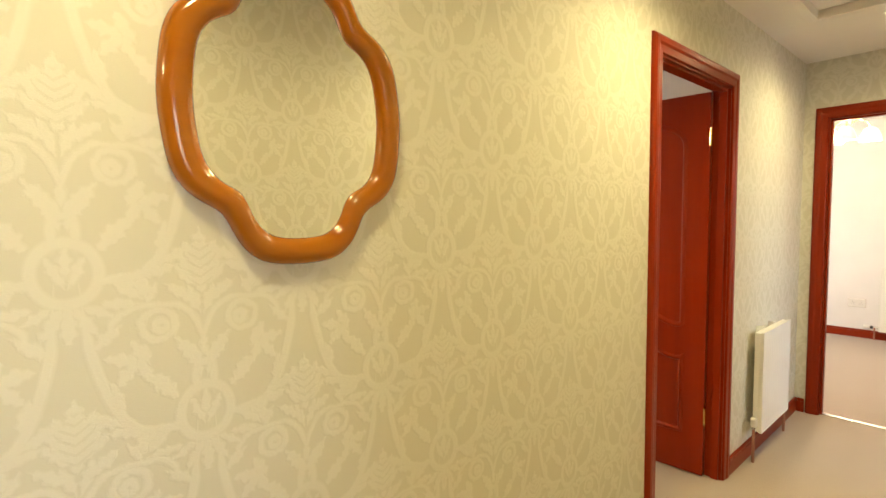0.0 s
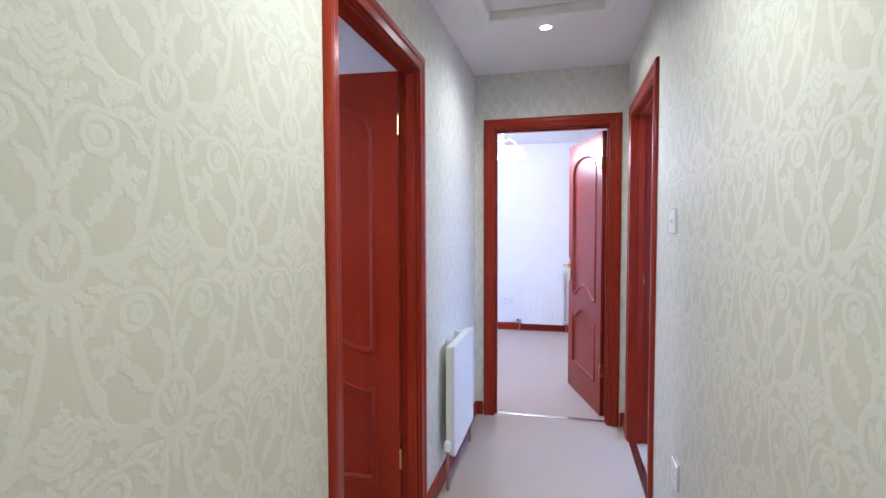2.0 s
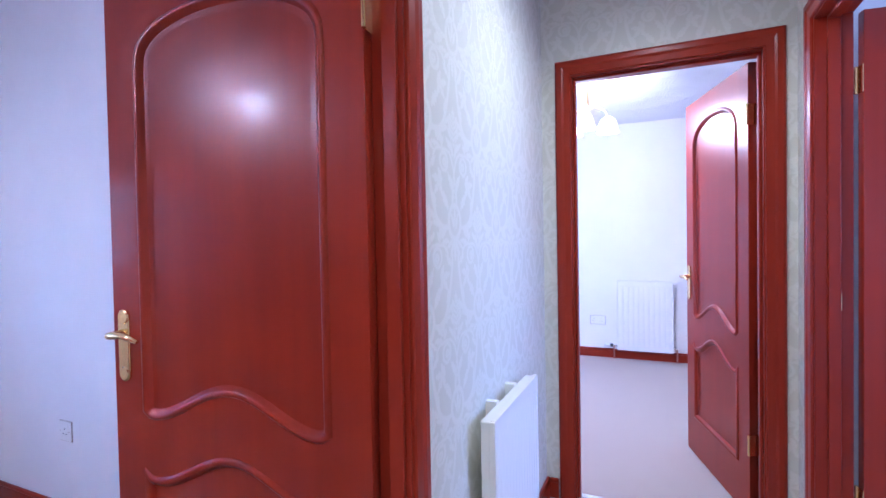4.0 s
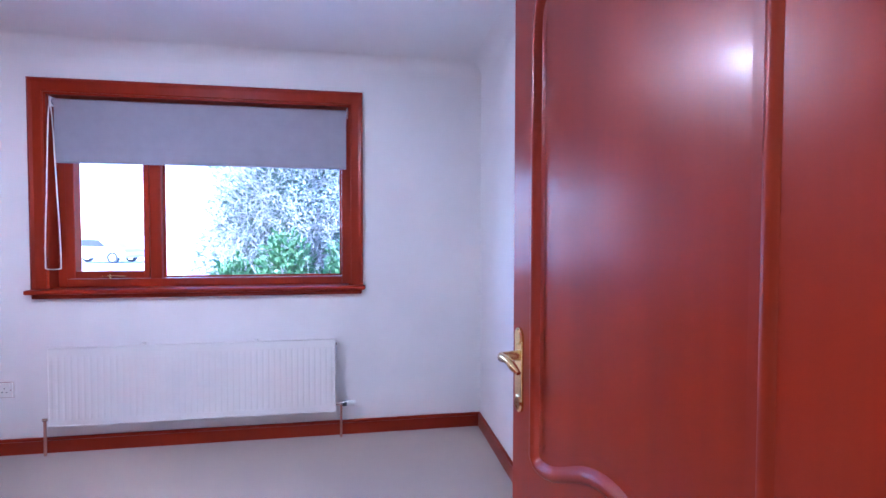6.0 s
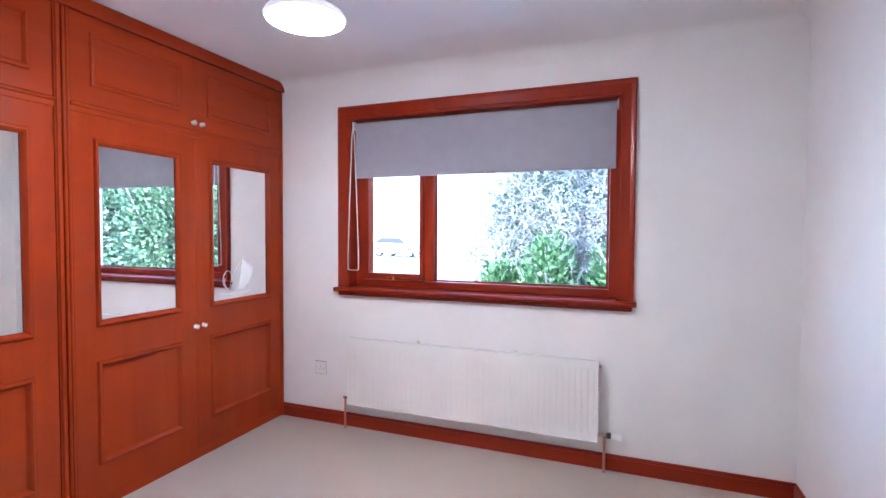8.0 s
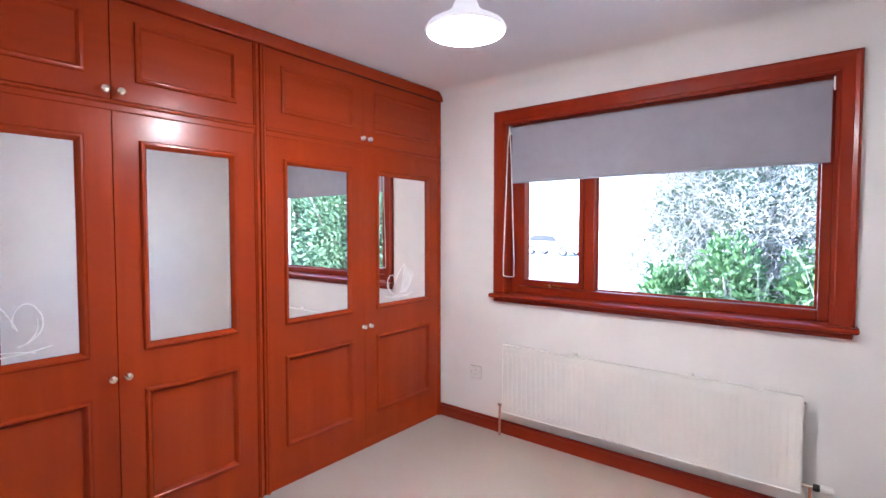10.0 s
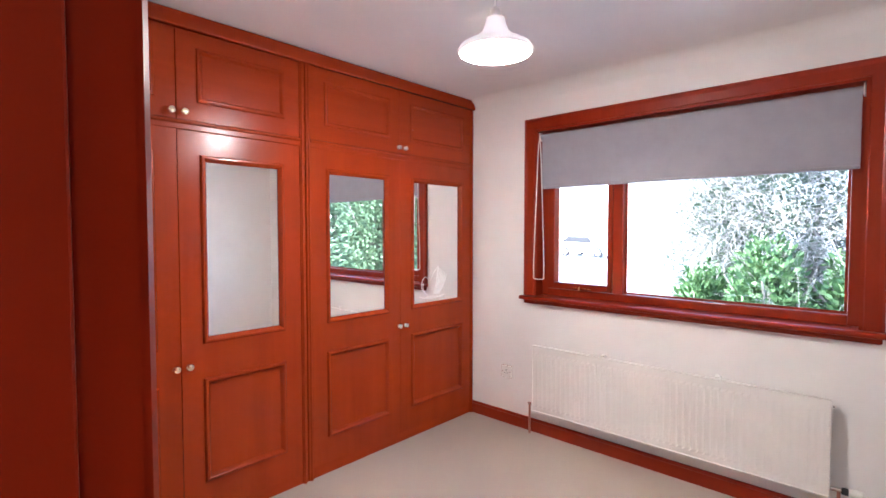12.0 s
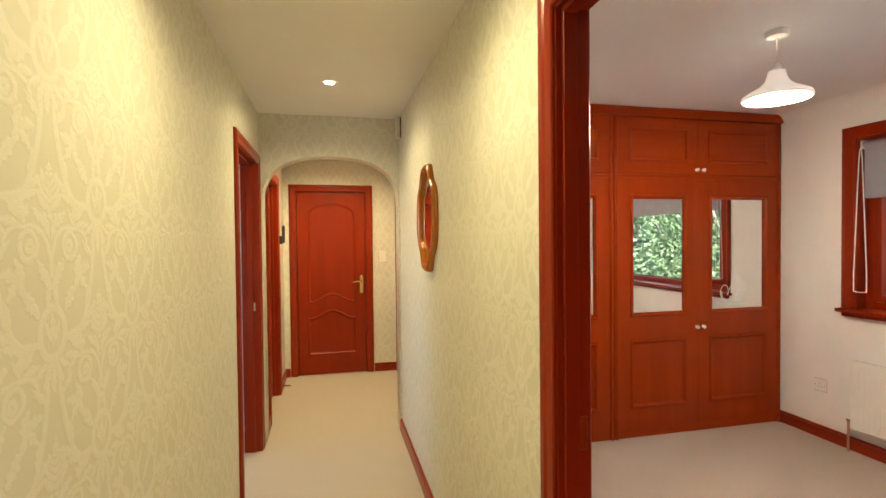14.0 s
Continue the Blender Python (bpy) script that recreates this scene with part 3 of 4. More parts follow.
def panel_door(name, W, m, label, handle_sides=(1, -1), hinge_leaves=True):
    """A two-panel door: u from the hinge, v up, w across; brass lever furniture."""
    H, T = 1.965, 0.036
    root = structure(new(name), label, "door")
    root.matrix_world = m
    mu = Matrix(((1, 0, 0, 0), (0, 0, -1, 0), (0, 1, 0, 0), (0, 0, 0, 1)))
    up, lo = panel_outlines(W, H)
    plate("leaf", [rect(0, W, 0.008, H), up, lo], T, mu, M_WOOD, root, bevel=0.0015)
    for nm, o in (("upper_panel", up), ("lower_panel", lo)):
        plate(nm, [o], 0.014, mu, M_WOOD, root)
        for sg in (1, -1):
            b = sweep(o, [(p, sg * (h + T / 2)) for p, h in MOULD])
            b.transform(mu)
            part("moulding", b, M_WOOD, root, smooth=True)
    for sg in handle_sides:
        y = -sg * T / 2
        q = W - 0.042
        hd = part("door_handle", box(q - 0.020, q + 0.020, min(y, y - sg * 0.006), max(y, y - sg * 0.006), 0.885, 1.048, 0.0025), M_BRASS, root, "polished brass lever handle on a long plate")
        part("plate_end", lathe([(0.021, 0), (0.021, 0.005), (0.016, 0.008)], Matrix.Translation((q, y, 1.043)) @ pose(0, 0, 0, 90 * sg, 0, 0), 16), M_BRASS, hd)
        part("plate_end", lathe([(0.021, 0), (0.021, 0.005), (0.016, 0.008)], Matrix.Translation((q, y, 0.890)) @ pose(0, 0, 0, 90 * sg, 0, 0), 16), M_BRASS, hd)
        o = -sg
        pts = [(q, y, 1.0), (q, y + o * 0.030, 1.0), (q, y + o * 0.046, 1.0), (q - 0.018, y + o * 0.052, 1.002), (q - 0.05, y + o * 0.050, 1.004), (q - 0.085, y + o * 0.052, 0.998), (q - 0.105, y + o * 0.048, 0.990)]
        part("lever", tube(pts, [0.013, 0.010, 0.010, 0.010, 0.008, 0.009, 0.005], 12), M_BRASS, hd, smooth=True)
    if hinge_leaves:
        for z in (0.28, 1.70):
            part("hinge", lathe([(0.006, 0), (0.006, 0.09)], Matrix.Translation((-0.004, T / 2 + 0.004, z)), 12), M_BRASS, root, "brass butt hinge")
            part("hinge_leaf", box(-0.0035, -0.001, -T / 2, T / 2, z, z + 0.09), M_BRASS, root)
    return root


def door_pose(hx, hy, angle):
    return pose(hx, hy, 0, 0, 0, angle)


panel_door("door_1", 0.79, door_pose(-WT - 0.004, 3.182, 180 + 4.6), "mahogany-stained panelled door standing open into the bedroom")
panel_door("door_2", 0.735, door_pose(0.868, 4.70, 106.5), "mahogany-stained panelled door standing open into the far room")
panel_door("door_3", 0.715, pose(0.858, -1.930, 0, 0, 0, 180), "closed mahogany-stained panelled door in the front hall")
panel_door("door_4", 0.70, door_pose(1.12, 4.315, 8), "panelled door opened into the side room", handle_sides=(1, -1))
panel_door("door_5", 0.70, door_pose(1.12, -0.03, -2), "panelled door opened into the side room", handle_sides=(1,))
panel_door("door_6", 0.705, Matrix.Translation((1.075, -0.578, 0)) @ pose(0, 0, 0, 0, 0, -90), "closed panelled door in the front hall", handle_sides=())
for nm, y, z, x in (("latch_keep", D_SIDE[1] - 0.0135, 1.0, 1.06), ("latch_keep", D_BATH[0] + 0.0135, 1.0, 1.03)):
    tagged(part(nm, box(x - 0.012, x + 0.012, y - 0.002, y + 0.002, z - 0.03, z + 0.03, 0.001), M_BRASS), "small brass latch keep on a door lining", "latch plate")
tagged(part("latch_keep", box(-0.070, -0.045, D_BED[0] + 0.0115, D_BED[0] + 0.0150, 0.95, 1.03, 0.001), M_BRASS), "small brass latch keep on the bedroom door lining", "latch plate")


# ---- window ----
win = structure(new("window_1"), "mahogany-stained casement window with one opening light", "window")
prof = [(0.0, 0.0), (0.0, 0.012), (0.006, 0.018), (0.05, 0.020), (0.066, 0.026), (0.077, 0.020), (0.077, 0.0)]
b = bmesh.new()
rings = []
for cy, cz, sy, sz in ((W_Y0, W_Z0, -1, 0), (W_Y0, W_Z1, -1, 1), (W_Y1, W_Z1, 1, 1), (W_Y1, W_Z0, 1, 0)):
    rings.append([b.verts.new((-2.9 + h, cy + sy * o, cz + sz * o)) for o, h in prof])
for p, q in zip(rings, rings[1:]):
    for k in range(len(prof) - 1):
        b.faces.new((p[k], p[k + 1], q[k + 1], q[k]))
part("architrave", b, M_WOOD, win)
part("reveal", box(-3.06, -2.892, W_Y0 - 0.002, W_Y0 + 0.014, W_Z0, W_Z1), M_WOOD, win)
part("reveal", box(-3.06, -2.892, W_Y1 - 0.014, W_Y1 + 0.002, W_Z0, W_Z1), M_WOOD, win)
part("reveal", box(-3.06, -2.892, W_Y0 + 0.014, W_Y1 - 0.014, W_Z1 - 0.014, W_Z1 + 0.002), M_WOOD_Y, win)
part("window_sill", box(-3.06, -2.835, W_Y0 - 0.092, W_Y1 + 0.092, 0.928, 0.955, 0.010, seg=3), M_WOOD_Y, win)
part("sill_apron", box(-2.9, -2.868, W_Y0 - 0.070, W_Y1 + 0.070, 0.900, 0.930, 0.008), M_WOOD_Y, win)
FX0, FX1 = -3.045, -2.975
y0, y1 = W_Y0 + 0.014, W_Y1 - 0.014
part("window_frame", box(FX0, FX1, y0, y0 + 0.05, 0.955, W_Z1 - 0.014, 0.004), M_WOOD, win)
part("window_frame", box(FX0, FX1, y1 - 0.045, y1, 0.955, W_Z1 - 0.014, 0.004), M_WOOD, win)
part("window_frame", box(FX0, FX1, y0 + 0.05, y1 - 0.045, 0.955, 1.005, 0.004), M_WOOD_Y, win)
part("window_frame", box(FX0, FX1, y0 + 0.05, y1 - 0.045, W_Z1 - 0.06, W_Z1 - 0.014, 0.004), M_WOOD_Y, win)
part("mullion", box(FX0, FX1 + 0.003, 1.468, 1.532, 1.005, W_Z1 - 0.06, 0.004), M_WOOD, win)
sash = part("casement", box(FX0 + 0.01, FX1 + 0.012, y0 + 0.052, y0 + 0.10, 1.008, W_Z1 - 0.064, 0.004), M_WOOD, win)
part("sash_rail", box(FX0 + 0.01, FX1 + 0.012, y0 + 0.10, 1.435, 1.008, 1.052, 0.004), M_WOOD_Y, sash)
part("sash_rail", box(FX0 + 0.01, FX1 + 0.012, y0 + 0.10, 1.435, W_Z1 - 0.112, W_Z1 - 0.064, 0.004), M_WOOD_Y, sash)
part("sash_stile", box(FX0 + 0.01, FX1 + 0.012, 1.435, 1.466, 1.008, W_Z1 - 0.064, 0.004), M_WOOD, sash)
st = part("stay", tube([(FX1 + 0.018, 1.20, 1.020), (FX1 + 0.022, 1.24, 1.024), (FX1 + 0.020, 1.34, 1.020)], 0.005, 8), M_BRASS, sash, "dark brass casement stay")
part("stay_pin", lathe([(0.007, 0), (0.007, 0.022), (0.004, 0.026)], Matrix.Translation((FX1 + 0.02, 1.25, 1.008)), 12), M_BRASS, sash)
part("glazing_bead", sweep(rect(1.534, y1 - 0.047, 1.007, W_Z1 - 0.062), [(0.0, 0.0), (0.0, 0.012), (0.012, 0.004), (0.012, 0.0)]), M_WOOD, win).data.transform(along_y(-3.012))
for a, c in ((y0 + 0.09, 1.445), (1.53, y1 - 0.04)):
    g = part("pane", box(-3.016, -3.012, a, c, 1.0, W_Z1 - 0.06), M_GLASS, win)
    g.visible_shadow = False

blind = tagged(new("roller_blind"), "grey fabric roller blind pulled partly down in the window", "blind")
part("roller", lathe([(0.019, 0), (0.019, 1.68)], Matrix.Translation((-2.937, 0.972, 2.045)) @ pose(0, 0, 0, -90, 0, 0), 20), M_BLIND, blind, smooth=True)
part("fabric", box(-2.920, -2.9185, 0.985, 2.645, 1.70, 2.047), M_BLIND, blind)
part("hem_bar", box(-2.924, -2.914, 0.985, 2.645, 1.688, 1.706, 0.004), M_BLIND, blind)
part("bracket", box(-2.958, -2.912, 0.962, 0.972, 2.018, 2.072, 0.003), M_PLASTIC, blind, "white plastic bracket")
part("bracket", box(-2.958, -2.912, 2.648, 2.656, 2.018, 2.072, 0.003), M_PLASTIC, blind, "white plastic bracket")
cord = []
for i in range(40):
    t = i / 40
    a = 2 * math.pi * t
    zz = 1.30 + 0.72 * math.cos(a)
    half = 0.040 if zz < 1.2 else 0.040 - 0.030 * min(1.0, (zz - 1.2) / 0.75)
    low = 1.07
    z = max(low, zz) if zz > 1.12 else low + 0.05 - 0.05 * math.sqrt(max(0, 1 - (math.sin(a) / 0.97) ** 2))
    cord.append((-2.885, 0.985 + half * math.copysign(min(1.0, abs(math.sin(a)) * 2.2), math.sin(a)), z))
part("cord", tube(cord, 0.0035, 6, closed=True), M_CORD, blind, "white looped control cord", smooth=True)


# ---- radiators ----
def radiator(y0, y1, z0, z1, label, pitch=0.0335):
    """A panel radiator, flat on the wall x = 0 with its face at +x."""
    root = tagged(new("radiator"), label, "radiator", group="panel radiators")
    b = bmesh.new()
    xf = 0.078
    n = int((y1 - y0 - 0.03) / pitch)
    rows = []
    levels = [(z0, 0), (z0 + 0.030, 0), (z0 + 0.045, 1), (z1 - 0.055, 1), (z1 - 0.040, 0), (z1, 0)]
    ys = [(y0, 0)]
    st = (y1 - y0 - 0.03) / n
    for i in range(n):
        s = y0 + 0.015 + i * st
        ys += [(s, 0), (s + st * 0.30, 1), (s + st * 0.70, 1)]
    ys += [(y1 - 0.015, 0), (y1, 0)]
    for z, on in levels:
        rows.append([b.verts.new((xf - 0.0025 * (1 - on * k) if on else xf - 0.0012, y, z)) for y, k in ys])
    for p, q in zip(rows, rows[1:]):
        for i in range(len(ys) - 1):
            b.faces.new((p[i], p[i + 1], q[i + 1], q[i]))
    part("front_panel", b, M_RAD, root)
    part("back_panel", box(0.032, 0.066, y0, y1, z0 + 0.002, z1 - 0.002, 0.005), M_RAD, root)
    part("top_seam", box(0.062, 0.080, y0, y1, z1 - 0.004, z1 + 0.004, 0.003), M_RAD, root)
    part("bottom_seam", box(0.062, 0.080, y0, y1, z0 - 0.004, z0 + 0.004, 0.003), M_RAD, root)
    for y in (y0, y1):
        part("side_edge", box(0.058, 0.079, y - 0.004, y + 0.004, z0, z1, 0.003), M_RAD, root)
    for f in (0.3, 0.7):
        y = y0 + (y1 - y0) * f
        part("wall_bracket", box(-0.004, 0.036, y - 0.012, y + 0.012, z0 + 0.05, z1 + 0.008, 0.002), M_RAD, root)
    for y, s in ((y0, -1), (y1, 1)):
        part("pipe", tube([(0.05, y + s * 0.035, 0.0), (0.05, y + s * 0.035, z0 + 0.03)], 0.0075, 10), M_COPPER, root, "painted copper pipe")
        part("valve_body", tube([(0.05, y, z0 + 0.035), (0.05, y + s * 0.045, z0 + 0.035)], 0.010, 10), M_CHROME, root, "metal valve")
    part("bleed_valve", tube([(0.05, y1, z1 - 0.03), (0.05, y1 + 0.012, z1 - 0.03)], 0.007, 8), M_CHROME, root)
    return root


def valve_head(root, y, z, s):
    part("valve_collar", lathe([(0.015, 0), (0.017, 0.012), (0.015, 0.026)], Matrix.Translation((0.05, y, z)) @ pose(0, 0, 0, -90 * s, 0, 0), 16), M_BLACK, root, "black valve collar")
    part("valve_head", lathe([(0.016, 0.026), (0.019, 0.036), (0.019, 0.072), (0.015, 0.080)], Matrix.Translation((0.05, y, z)) @ pose(0, 0, 0, -90 * s, 0, 0), 16), M_PLASTIC, root, "white thermostatic valve head")


r = radiator(0.978, 2.575, 0.175, 0.622, "long white panel radiator under the bedroom window")
valve_head(r, 2.62, 0.21, 1)
r.matrix_world = Matrix.Translation((-2.9, 0, 0))
r = radiator(3.57, 4.08, 0.16, 0.715, "white panel radiator on the corridor wall")
part("valve_cap", lathe([(0.014, 0), (0.017, 0.01), (0.017, 0.04), (0.012, 0.05)], Matrix.Translation((0.05, 3.535, 0.20)), 14), M_PLASTIC, r, "white valve cap")
r = radiator(0.095, 0.60, 0.10, 0.785, "white panel radiator on the far room's back wall", 0.046)
valve_head(r, 0.05, 0.135, -1)
r.matrix_world = Matrix.Translation((0, 7.47, 0)) @ pose(0, 0, 0, 0, 0, -90)


# ---- wardrobe: two built-in units, four doors, four top-box doors ----
WF = 0.395


def cornered(u0, u1, v0, v1):
    return rect(u0, u1, v0, v1)


ETCH = []


def knob(parent, x, z):
    part("knob", lathe([(0.008, 0), (0.007, 0.010), (0.016, 0.018), (0.019, 0.026), (0.014, 0.036), (0.004, 0.039)], Matrix.Translation((x, WF, z)) @ pose(0, 0, 0, -90, 0, 0), 18), M_KNOB, parent, "bright gilt metal knob", smooth=True)


def robe_door(parent, x0, x1, kx):
    """Tall door with a mirror above and a moulded panel below."""
    d = plate("door", [rect(x0, x1, 0.062, 1.862), rect(x0 + 0.115, x1 - 0.115, 0.895, 1.735), rect(x0 + 0.115, x1 - 0.115, 0.235, 0.69)], 0.020, along_x(WF - 0.010), M_ROBE, parent, bevel=0.001)
    part("mirror", box(x0 + 0.105, x1 - 0.105, WF - 0.013, WF - 0.009, 0.885, 1.745), M_MIRROR, d, "bevelled mirror pane")
    plate("panel", [rect(x0 + 0.105, x1 - 0.105, 0.225, 0.70)], 0.006, along_x(WF - 0.012), M_ROBE, d)
    for v0, v1 in ((0.895, 1.735), (0.235, 0.69)):
        b = sweep(rect(x0 + 0.115, x1 - 0.115, v0, v1), [(-0.020, 0.0), (-0.019, 0.008), (-0.014, 0.014), (-0.006, 0.015), (0.000, 0.010), (0.003, 0.003), (0.010, -0.006)])
        b.transform(robe_face(WF))
        part("moulding", b, M_ROBE, d, smooth=True)
    knob(d, kx, 0.782)
    return d


def top_door(parent, x0, x1, kx):
    d = part("top_door", box(x0, x1, WF - 0.02, WF, 1.908, 2.310, 0.0015), M_ROBE_X, parent)
    b = sweep(rect(x0 + 0.10, x1 - 0.10, 2.005, 2.225), [(-0.013, 0.0), (-0.012, 0.008), (-0.006, 0.013), (0.002, 0.013), (0.008, 0.007), (0.012, 0.0)])
    b.transform(robe_face(WF))
    part("moulding", b, M_ROBE_X, d, smooth=True)
    knob(d, kx, 1.938)
    return d


def wardrobe(x0, x1, xs, label):
    root = tagged(new("wardrobe"), label, "wardrobe", group="built-in wardrobes")
    part("body", box(x0 + 0.002, x1 - 0.002, -0.195, WF - 0.024, 0.0, 2.372), M_ROBE, root)
    part("plinth", box(x0 + 0.002, x1 - 0.002, WF - 0.03, WF - 0.006, 0.0, 0.06), M_ROBE_X, root)
    robe_door(root, x0 + 0.034, xs - 0.0015, xs - 0.028)
    robe_door(root, xs + 0.0015, x1 - 0.034, xs + 0.028)
    top_door(root, x0 + 0.034, xs - 0.0015, xs - 0.028)
    top_door(root, xs + 0.0015, x1 - 0.034, xs + 0.028)
    part("mid_rail", box(x0 + 0.030, x1 - 0.030, WF - 0.02, WF + 0.004, 1.862, 1.905, 0.004), M_ROBE_X, root)
    part("rail_bead", tube([(x0 + 0.03, WF + 0.006, 1.896), (x1 - 0.03, WF + 0.006, 1.896)], 0.009, 10), M_ROBE_X, root, smooth=True)
    part("stile", box(x0 + 0.002, x0 + 0.032, WF - 0.02, WF + 0.006, 0.0, 2.33, 0.006), M_ROBE, root)
    for xb in (x0 + 0.020, x1 - 0.020):
        part("stile_bead", tube([(xb, WF + 0.006, 0.0), (xb, WF + 0.006, 2.31)], 0.007, 8), M_ROBE, root, smooth=True)
    part("stile", box(x1 - 0.032, x1 - 0.002, WF - 0.02, WF + 0.006, 0.0, 2.33, 0.006), M_ROBE, root)
    return root


wardrobe(-2.895, -1.449, -2.145, "mahogany built-in wardrobe with mirrored doors beside the window")
wardrobe(-1.447, -WT - 0.006, -0.800, "mahogany built-in wardrobe with mirrored doors, next to its twin")
co = plate("cornice", [[(-2.897, 2.312), (-WT - 0.005, 2.312), (-WT - 0.005, 2.380), (-2.865, 2.380), (-2.880, 2.374), (-2.892, 2.360), (-2.897, 2.342)]], 0.034, along_x(WF + 0.006), M_ROBE_X, bevel=0.006)
tagged(co, "mahogany wooden cornice along the top of the wardrobes", "cornice")


# swan etched into the mirrors
def swan(cx, flip, s):
    et = tagged(new("etched_swan"), "frosted swan drawing etched on a wardrobe mirror", "etching")
    yy = WF - 0.0085

    def stroke(pts, r=0.0022):
        part("stroke", tube([(cx + flip * s * a, yy, 0.93 + s * c) for a, c in pts], r, 5), M_ETCH, et)

    def curve(p0, p1, p2, n=14):
        return [((1 - t) ** 2 * p0[0] + 2 * t * (1 - t) * p1[0] + t * t * p2[0], (1 - t) ** 2 * p0[1] + 2 * t * (1 - t) * p1[1] + t * t * p2[1]) for t in [i / n for i in range(n + 1)]]

    for i in range(6):
        a = 0.02 + 0.012 * i
        stroke(curve((-0.10 + a, 0.04), (-0.16 + i * 0.012, 0.10 + 0.01 * i), (-0.17 + i * 0.020, 0.20 + 0.012 * i)))
        stroke(curve((-0.09 + a, 0.03), (-0.12 + i * 0.014, 0.08 + 0.01 * i), (-0.165 + i * 0.020, 0.17 + 0.012 * i)))
    stroke(curve((-0.04, 0.06), (-0.05, 0.20), (-0.07, 0.27)))
    stroke(curve((-0.07, 0.27), (0.02, 0.20), (0.06, 0.09)))
    stroke(curve((0.06, 0.03), (0.15, 0.06), (0.13, 0.14)))
    stroke(curve((0.13, 0.14), (0.10, 0.21), (0.06, 0.17)))
    stroke(curve((0.085, 0.04), (0.13, 0.08), (0.115, 0.13)))
    stroke(curve((0.06, 0.17), (0.04, 0.13), (0.05, 0.10)))
    stroke(curve((-0.15, 0.02), (0.0, -0.02), (0.16, 0.02)))
    stroke(curve((-0.11, 0.0), (0.02, 0.03), (0.11, 0.0)))


swan(-0.43, -1, 1.0)
swan(-2.46, 1, 0.82)


# ---- lamps ----
pend = tagged(new("pendant_lamp"), "white coolie-shade pendant lamp, lit, on a short flex", "pendant lamp")
PX, PY = -1.50, 1.64
P0 = Matrix.Translation((PX, PY, 0))
part("ceiling_rose", lathe([(0.05, BZ), (0.05, BZ - 0.012), (0.042, BZ - 0.024), (0.012, BZ - 0.030)], P0, 28), M_PLASTIC, pend, smooth=True)
part("flex", tube([(PX, PY, BZ - 0.028), (PX, PY, 2.225)], 0.0035, 8), M_PLASTIC, pend)
part("lamp_holder", lathe([(0.010, 2.245), (0.019, 2.235), (0.021, 2.190), (0.030, 2.185), (0.030, 2.170)], P0, 20), M_PLASTIC, pend, smooth=True)
b = bmesh.new()
sp = [(0.034, 2.205), (0.040, 2.180), (0.050, 2.155), (0.076, 2.131), (0.110, 2.113), (0.134, 2.099), (0.142, 2.085), (0.139, 2.079)]
n = 48
outer = [[b.verts.new((PX + r * math.cos(2 * math.pi * i / n), PY + r * math.sin(2 * math.pi * i / n), z)) for i in range(n)] for r, z in sp + [(r - 0.004, z - 0.003) for r, z in reversed(sp)]]
for p, q in zip(outer, outer[1:]):
    for i in range(n):
        b.faces.new((p[i], p[(i + 1) % n], q[(i + 1) % n], q[i]))
part("shade", b, M_SHADE, pend, "glowing white glass coolie shade", smooth=True)
part("bulb", lathe([(0.012, 2.165), (0.014, 2.145), (0.028, 2.115), (0.028, 2.100), (0.018, 2.085), (0.004, 2.081)], P0, 18), M_BULB, pend, smooth=True)


def downlight(x, y):
    d = tagged(new("downlight"), "small recessed white ceiling downlight, lit", "downlight", group="corridor downlights")
    m = Matrix.Translation((x, y, 0))
    part("rim", lathe([(0.026, CZ - 0.001), (0.028, CZ - 0.006), (0.040, CZ - 0.005), (0.044, CZ - 0.001)], m, 28), M_PLASTIC, d, smooth=True)
    part("lamp", lathe([(0.026, CZ - 0.002), (0.024, CZ - 0.006), (0.005, CZ - 0.008)], m, 24), M_BULB, d, "glowing lamp face")


for y in (3.85, 2.22, 0.62):
    downlight(0.504, y)
# fitting added to go with the assumed hall lamp
downlight(0.45, -1.1)

ch = tagged(new("ceiling_lamp"), "white ceiling lamp with frosted petal shades, lit", "ceiling lamp")
CX, CY = 0.06, 5.7
part("stem", tube([(CX, CY, CZ), (CX, CY, 2.08)], 0.008, 10), M_BRASS, ch)
part("rose", lathe([(0.05, CZ), (0.045, CZ - 0.015), (0.012, CZ - 0.03)], Matrix.Translation((CX, CY, 0)), 20), M_BRASS, ch)
for i in range(3):
    a = 2 * math.pi * i / 3 + 0.5
    c, s = math.cos(a), math.sin(a)
    part("arm", tube([(CX, CY, 2.09), (CX + 0.06 * c, CY + 0.06 * s, 2.12), (CX + 0.12 * c, CY + 0.12 * s, 2.09), (CX + 0.14 * c, CY + 0.14 * s, 2.04)], 0.006, 8), M_BRASS, ch)
    part("shade", lathe([(0.02, 2.05), (0.045, 2.03), (0.065, 1.98), (0.072, 1.94), (0.067, 1.94), (0.058, 1.985), (0.01, 2.035)], Matrix.Translation((CX + 0.14 * c, CY + 0.14 * s, 0)), 20), M_SHADE, ch, smooth=True)


# ---- wall mirror ----
def wavy(rx, ry, k=0.10, n=120, cy=0.962, cz=1.560):
    o = []
    for i in range(n):
        a = 2 * math.pi * i / n
        r = 1.0
        for c in (48, 132, 228, 312):
            d = math.remainder(a - radians(c), 2 * math.pi)
            r -= k * math.exp(-(d / 0.20) ** 2)
            r += 0.018 * math.exp(-((abs(d) - 0.42) / 0.16) ** 2)
        o.append((cy + rx * r * math.cos(a), cz + ry * r * math.sin(a)))
    return o


